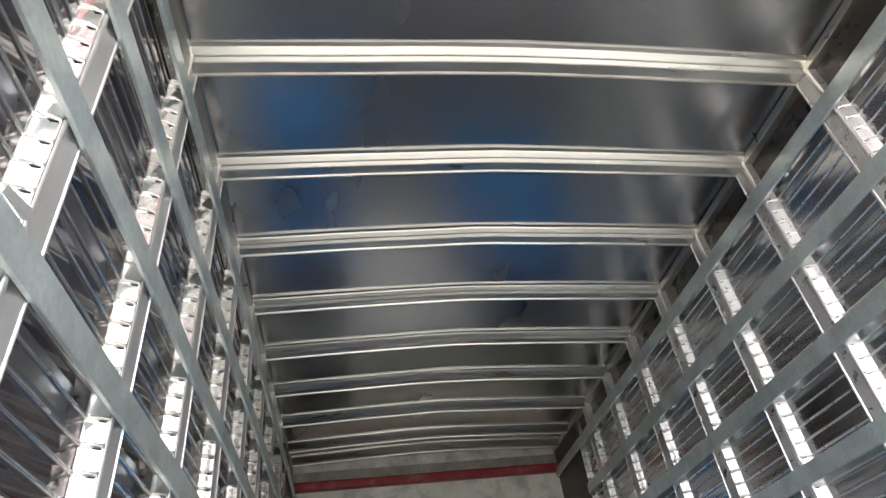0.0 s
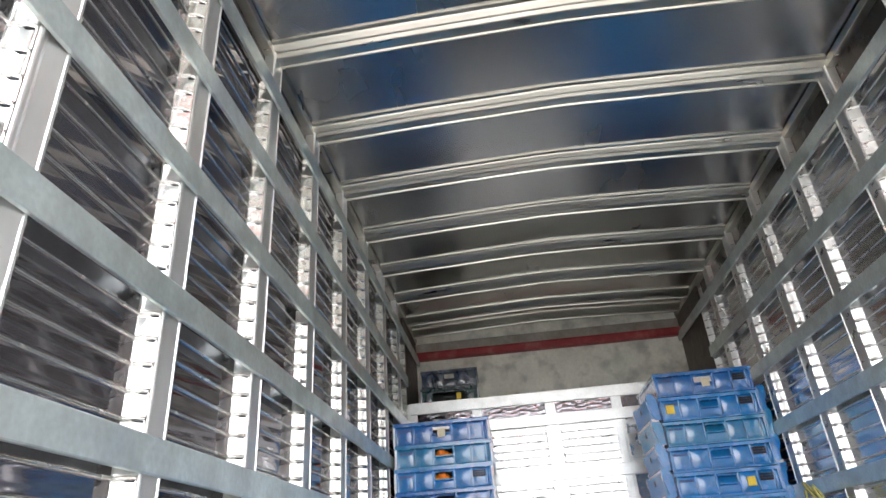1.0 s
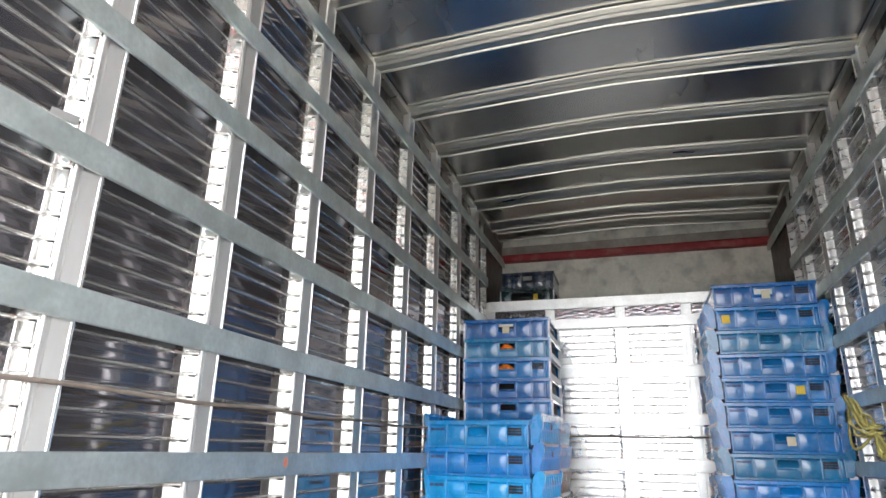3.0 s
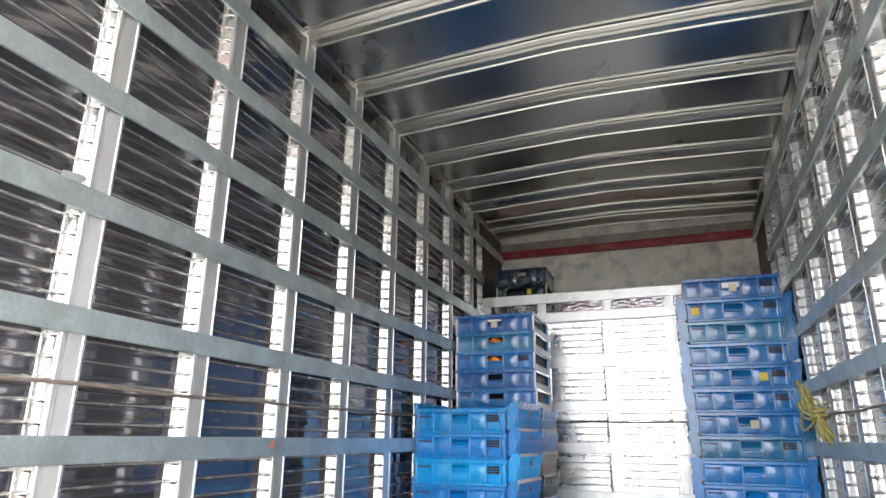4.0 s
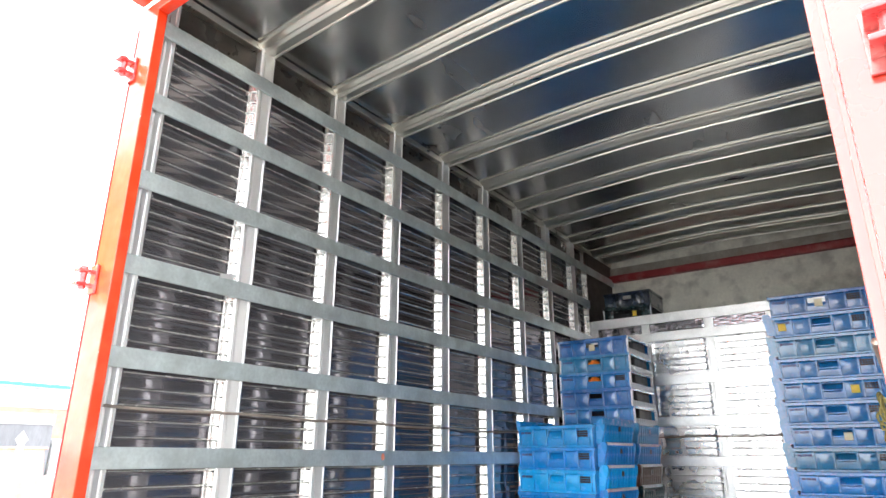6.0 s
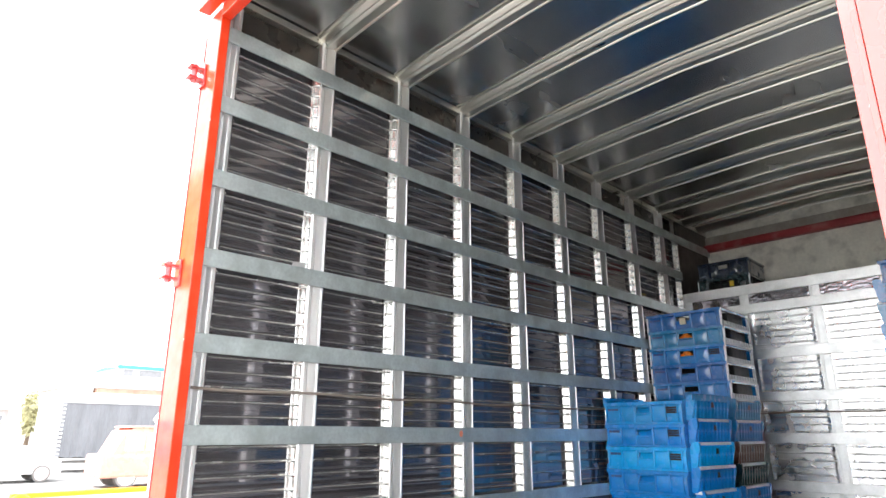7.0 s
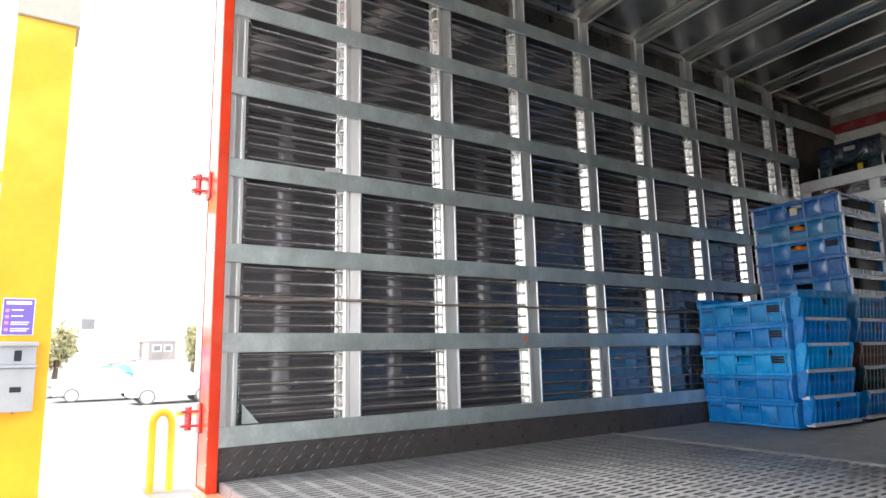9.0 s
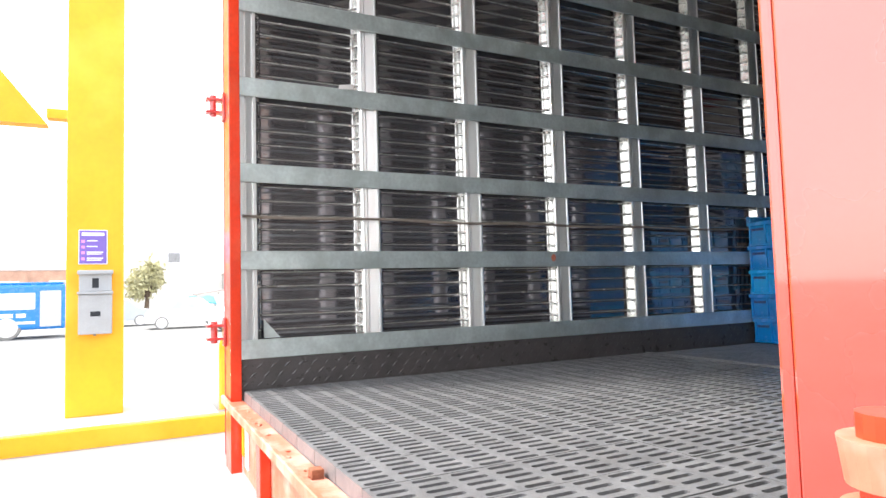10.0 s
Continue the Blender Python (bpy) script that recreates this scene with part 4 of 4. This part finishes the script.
part("lower_slot", bx((-5.841, -0.5, 0.17), (-5.837, -0.4, 0.225)), shade_black, pbox, "black opening")
part("lock", bx((-5.9, -0.47, -0.05), (-5.87, -0.445, -0.028), 0.004), tyre_mat, pbox)

hoop = root("hoop_barrier")
tagged(hoop, "yellow painted tubular hoop barrier on the yard", "barrier")
pts = [(-6.5, 0.985, GROUND)] + [(-6.5, 1.095 - 0.11 * math.cos(a), -0.32 + 0.15 * math.sin(a)) for a in [math.pi * i / 12 for i in range(13)]] + [(-6.5, 1.205, GROUND)]
part("tube", sweep(pts, 0.045, 12), yellow_paint, hoop, smooth=True)

far_kerb = part("far_kerb", bx((-18.25, 3.4, GROUND - 0.05), (-17.95, 12.0, GROUND + 0.12), 0.03), yellow_paint)
tagged(far_kerb, "low yellow painted kerb in the street", "kerb", kind="structure")

# yellow canopy beam far over the yard
canopy = root("canopy_beam")
tagged(canopy, "yellow canopy edge on a post beyond the column", "canopy")
gable = [(-4.2, 2.84), (-1.15, 2.84), (-1.68, 3.52), (-4.2, 6.7)]
part("gable_plate", extrude(gable, (2, lambda i, p: (-8.3 + 0.25 * i, p[0], p[1]))), yellow_paint, canopy)
part("tie_bar", bx((-8.2, -1.16, 2.93), (-8.0, -0.3, 3.07), 0.01), yellow_paint, canopy)
part("post", bx((-8.3, -4.2, GROUND), (-8.0, -3.9, 2.84), 0.02), yellow_paint, canopy)


# ---- outside: vehicles ----
def wheel(parent, x, y, r, width, face=1):
    bm = bmesh.new()
    cyl(bm, (x - width / 2, y, GROUND + r), (x + width / 2, y, GROUND + r), r, n=24)
    t = part("wheel", bm, tyre_mat, parent)
    bm = bmesh.new()
    cyl(bm, (x + face * (width / 2 - 0.005), y, GROUND + r), (x + face * (width / 2 + 0.012), y, GROUND + r), r * 0.8, n=20)
    part("rim", bm, rim_mat, t)


def car(name, x, y, length, mat, label, height=1.42, nose=1):
    """A small car seen side on: its length along y."""
    c = root(name)
    L, hw = length, 0.82
    g = GROUND
    side = [(-0.5, 0.28), (-0.5, 0.62), (-0.46, 0.78), (-0.36, 0.86), (-0.24, height - 0.06), (-0.12, height), (0.16, height - 0.02), (0.30, 0.92), (0.46, 0.82), (0.5, 0.6), (0.5, 0.28)]
    body = extrude([(nose * a * L, b) for a, b in side], (4, lambda i, p: (x + (-hw, -hw + 0.1, hw - 0.1, hw)[i], y + p[0] * (0.99 if i in (0, 3) else 1), g + (p[1] if i in (1, 2) else 0.28 + (p[1] - 0.28) * 0.94))))
    part("body", body, mat, c, smooth=False)
    for s in (-1, 1):
        a, b = sorted((x + s * hw * 0.995, x + s * (hw + 0.004)))
        for u0, u1 in ((-0.2, -0.02), (0.0, 0.2)):
            bm = bmesh.new()
            q = [(a, y + nose * L * u0, g + 0.9), (a, y + nose * L * u1, g + 0.9), (a, y + nose * L * (u1 - 0.05 if u1 > 0.1 else u1), g + height - 0.14), (a, y + nose * L * (u0 + (0.06 if u0 < -0.1 else 0)), g + height - 0.14)]
            lo = [bm.verts.new(v) for v in q]
            hi = [bm.verts.new((b + 0.004, v[1], v[2])) for v in q]
            bm.faces.new(lo)
            bm.faces.new(hi[::-1])
            for k in range(4):
                bm.faces.new((lo[k], lo[(k + 1) % 4], hi[(k + 1) % 4], hi[k]))
            bmesh.ops.recalc_face_normals(bm, faces=bm.faces[:])
            part("window", bm, car_glass, c)
    part("bumper", bx((x - hw * 0.95, y + nose * L * 0.485, g + 0.25), (x + hw * 0.95, y + nose * L * 0.515, g + 0.5), 0.03), mat, c)
    part("lamp", bx((x + hw * 0.6, y + nose * L * 0.47, g + 0.6), (x + hw * 0.99, y + nose * L * 0.5, g + 0.74), 0.02), white_mark, c)
    for s in (-1, 1):
        for u in (-0.31, 0.32):
            wheel(c, x + s * (hw - 0.08), y + u * L, 0.28, 0.2, s)
    return tagged(c, label, "car")


car("car", -29.1, 2.3, 3.6, white_body, "white hatchback parked across the street", height=1.36)
car("car", -24.8, 4.4, 3.15, white_body, "white saloon car parked along the street", height=1.22)
car("car", -34.0, -0.75, 3.6, car_glass, "dark hatchback further along the street")

# tarpaulin truck
lorry = root("lorry")
tagged(lorry, "lorry with a grey tarpaulin box and white edges", "lorry")
LX, LY0, LY1 = -29.5, 7.1, 12.6


def cover_point(i, p):
    y = LY0 + (LY1 - LY0) * i / 28
    return (LX - 1.1 + p[0] + (0.02 + 0.05 * max(0.0, 1.2 - p[1])) * math.sin(i * 1.7) * (p[0] > 1), y, p[1] + (0.03 * math.sin(i * 1.7) if p[1] < 0 else 0))


part("tarpaulin", extrude([(-1.1, -0.5), (1.12, -0.5), (1.12, 0.0), (1.12, 0.6), (1.12, 1.2), (1.1, 1.78), (0.95, 1.9), (-0.95, 1.9), (-1.1, 1.78)], (29, cover_point)), tarp, lorry)
part("top_edge", bx((LX - 0.3, LY0 - 0.05, 1.78), (LX + 0.06, LY1, 2.25), 0.02), white_body, lorry, "white top edge")
part("rear_edge", bx((LX - 2.2, LY0 - 0.42, -0.6), (LX + 0.06, LY0 - 0.01, 2.25), 0.02), white_body, lorry, "white rear frame")
part("bottom_rail", bx((LX - 0.05, LY0 - 0.4, -0.62), (LX + 0.08, LY1, -0.54), 0.01), white_body, lorry, "pale bottom rail")
for k in range(13):
    part("lace", bx((LX + 0.05, LY0 - 0.02, -0.4 + 0.17 * k), (LX + 0.10, LY0 + 0.13, -0.31 + 0.17 * k), 0.015), white_body, lorry, "white lacing loop")
part("chassis", bx((LX - 2.0, LY0, -0.75), (LX - 0.1, LY1, -0.5), 0.03), tyre_mat, lorry)
part("cab", bx((LX - 2.1, LY1 + 0.15, -0.75), (LX - 0.05, LY1 + 1.9, 1.2), 0.15), white_body, lorry)
part("tail_lamp", bx((LX - 0.3, LY0 - 0.16, -0.66), (LX - 0.02, LY0 - 0.02, -0.48), 0.01), red_body, lorry)
for y in (LY0 + 2.3, LY0 + 3.2, LY1 + 1.0):
    wheel(lorry, LX - 0.25, y, 0.30, 0.3)
    wheel(lorry, LX - 1.9, y, 0.42, 0.3, -1)

# pickup in front of the lorry
pickup = root("pickup")
tagged(pickup, "pale red pickup van with pale panels", "pickup")
PXX = -19.5
part("body", bx((PXX - 1.6, 5.9, GROUND + 0.3), (PXX, 9.6, GROUND + 1.0), 0.08), red_body, pickup)
part("cabin", extrude([(0.0, 0.98), (0.35, 1.7), (0.6, 1.8), (2.0, 1.8), (2.1, 0.98)], (2, lambda i, p: (PXX - 1.5 + 1.45 * i, 6.2 + p[0], GROUND + p[1]))), red_body, pickup)
part("roof_panel", bx((PXX - 1.5, 6.6, GROUND + 1.79), (PXX, 8.3, GROUND + 1.86), 0.03), red_body, pickup)
# windows painted white for the glare on their glass
for a, b in ((6.55, 7.1), (7.2, 7.9)):
    part("window", bx((PXX - 0.06, a, GROUND + 1.1), (PXX - 0.035, b, GROUND + 1.65), 0.01), white_mark, pickup)
for y in (6.7, 8.9):
    wheel(pickup, PXX - 0.15, y, 0.32, 0.22)
    wheel(pickup, PXX - 1.45, y, 0.32, 0.22, -1)

# white finial post near the pickup
finial = root("fence_post")
tagged(finial, "white post with a spear point", "post")
FP = (-14.0, 5.35)
part("shaft", bx((FP[0] - 0.05, FP[1] - 0.05, GROUND), (FP[0] + 0.05, FP[1] + 0.05, 0.72), 0.01), white_body, finial)
bm = bmesh.new()
cyl(bm, (*FP, 0.72), (*FP, 0.84), 0.05, 0.13, 4)
cyl(bm, (*FP, 0.84), (*FP, 1.02), 0.13, 0.005, 4)
part("spear", bm, white_body, finial)

# bus
bus = root("bus")
tagged(bus, "blue city bus with pale windows in the street", "bus")
BX, BY1 = -26.0, -2.3
part("body", bx((BX - 2.3, BY1 - 9.0, GROUND + 0.35), (BX, BY1, 0.95), 0.12), blue_body, bus)
part("roof", bx((BX - 2.2, BY1 - 8.9, 0.95), (BX - 0.1, BY1 - 0.1, 1.03), 0.03), blue_body, bus)
# white panels: the sun on the bus glass put into colour
for k in range(5):
    part("window", bx((BX - 0.005, BY1 - 2.3 - 1.45 * k, 0.0), (BX + 0.012, BY1 - 1.0 - 1.45 * k, 0.62), 0.02), white_mark, bus, "pale sunlit window")
part("door", bx((BX - 0.005, BY1 - 0.85, GROUND + 0.45), (BX + 0.014, BY1 - 0.15, 0.7), 0.02), car_glass, bus, "glazed bus door")
part("stripe", bx((BX - 0.004, BY1 - 8.8, -0.55), (BX + 0.01, BY1 - 1.0, -0.45)), white_mark, bus, "white side stripe")
for k, wd in enumerate((0.35, 0.2, 0.5, 0.3)):
    part("lettering_bar", bx((BX - 0.004, BY1 - 3.4 + 0.6 * k, -0.3), (BX + 0.01, BY1 - 3.4 + 0.6 * k + wd, -0.15)), white_mark, bus, "pale lettering bars")
for y in (BY1 - 1.9, BY1 - 6.8):
    wheel(bus, BX - 0.15, y, 0.45, 0.28)


# ---- outside: houses and tree ----
def house(x, y0, y1, top, mat, label, windows=(), roof_mat=None, rise=0.9):
    """A low building whose long face looks towards the yard."""
    hs = root("house")
    part("wall", bx((x - 8, y0, GROUND), (x, y1, top), 0.02), mat, hs)
    part("roof", extrude([(0.03, 0.0), (0.03, 0.05), (-4, rise), (-8.03, 0.05), (-8.03, 0.0)], (2, lambda i, p: (x + p[0], y0 - 0.05 + (y1 - y0 + 0.1) * i, top + p[1]))), roof_mat or roof_tile, hs)
    for wy, wz, ww, wh in windows:
        f = part("window", bx((x - 0.02, wy, wz), (x + 0.05, wy + ww, wz + wh), 0.01), white_mark, hs)
        part("pane", bx((x + 0.051, wy + 0.08, wz + 0.08), (x + 0.06, wy + ww - 0.08, wz + wh - 0.08)), dark_pane, f)
    return tagged(hs, label, "house")


house(-48, -16, -2.5, 2.3, brick_wall, "low brick house with a worn roof", ((-12, 0.5, 1.3, 1.1), (-8, 0.5, 1.3, 1.1), (-5, 0.5, 1.0, 1.1)))
house(-50, -2.0, 10.5, 4.2, house_wall, "pale plastered two storey house", ((2.48, 2.82, 1.0, 0.9),), house_wall, 0.1)
house(-46, 6.5, 8.25, 1.85, grey_render, "small weathered grey building", ((6.75, 1.15, 0.6, 0.5), (7.5, 1.15, 0.55, 0.5)), rise=0.15)
house(-45.6, 6.2, 10.4, 0.55, house_wall, "low pale shop in front of a grey building", roof_mat=house_wall, rise=0.02)
far_house = house(-60, 18.7, 27.0, 6.2, house_wall, "pale building with a turquoise roof edge", ((19.1, 5.45, 1.0, 0.75), (20.5, 5.45, 2.2, 0.75), (23.2, 5.45, 0.8, 0.75)), teal_sheet, 0.35)
part("fascia", bx((-59.95, 18.6, 6.2), (-59.8, 27.1, 6.5), 0.02), teal_sheet, far_house)
house(-44, 12.6, 20.0, 3.35, brick_wall, "low brick building behind the lorry", rise=0.1)
house(-44.5, 11.2, 12.5, 3.4, house_wall, "narrow pale building beside the brick one", rise=0.08)
shed = root("shed")
tagged(shed, "low pale shed with a thin sloping roof", "shed")
part("wall", bx((-44.5, 3.9, GROUND), (-42.05, 6.1, 0.36), 0.02), house_wall, shed)
part("roof", extrude([(-2.7, 0.0), (0.1, 0.0), (0.1, 0.06), (-2.7, 0.06)], (2, lambda i, p: (-42 + p[0], 3.8 + 2.4 * i, 0.37 + 0.33 * i + p[1]))), roof_tile, shed)
awning = part("awning", extrude([(0, 0), (1.7, -0.42), (1.7, -0.5), (0, -0.1)], (6, lambda i, p: (-40 + p[0], 3.2 + 0.3 * i, 0.28 + p[1] + 0.06 * math.sin(i * 2.1)))), teal_sheet)
tagged(awning, "sagging turquoise awning on the street", "awning")
for y in (3.3, 4.6):
    bm = bmesh.new()
    cyl(bm, (-38.35, y, GROUND), (-38.35, y, -0.2), 0.04)
    part("awning_pole", bm, grey_steel, awning)


def tree(x, y, z0, height, spread, seed, label):
    """A tapered trunk with limbs and a crown of many small leaf clumps."""
    rr = random.Random(seed)
    t = root("tree")
    bm = bmesh.new()
    cyl(bm, (x, y, z0), (x, y + 0.1, z0 + height * 0.5), 0.16, 0.1, 8)
    tips = []
    for k in range(9):
        a = k * 2.4
        b0 = Vector((x, y + 0.1, z0 + height * rr.uniform(0.36, 0.5)))
        tip = Vector((x + spread * 0.7 * math.cos(a), y + spread * 0.7 * math.sin(a), z0 + height * rr.uniform(0.6, 0.95)))
        cyl(bm, b0, tip, 0.06, 0.015, 6)
        tips.append(tip)
    part("trunk", bm, bark, t)
    verts, faces = [], []
    for k in range(2600):
        c = rr.choice(tips)
        p = c + Vector((rr.gauss(0, spread * 0.28), rr.gauss(0, spread * 0.28), rr.gauss(0, height * 0.09)))
        q = Euler((rr.uniform(0, 6.3), rr.uniform(0, 6.3), rr.uniform(0, 6.3))).to_matrix()
        sz = rr.uniform(0.07, 0.15)
        b = len(verts)
        for v in ((-1, -0.4, 0), (0, -0.55, 0.15), (1.2, 0, 0), (0, 0.55, 0.15), (-1, 0.4, 0)):
            verts.append(tuple(p + q @ (Vector(v) * sz)))
        faces.append((b, b + 1, b + 2, b + 3, b + 4))
    me = bpy.data.meshes.new("crown")
    me.from_pydata(verts, [], faces)
    me.materials.append(leaf)
    child("crown", me, t, Matrix())
    return tagged(t, label, "tree")


tree(-36.0, 0.7, GROUND, 3.1, 0.75, 3, "small street tree with an olive green crown")
tree(-44.0, 9.0, GROUND, 3.5, 0.3, 5, "thin street tree beside a small grey building")
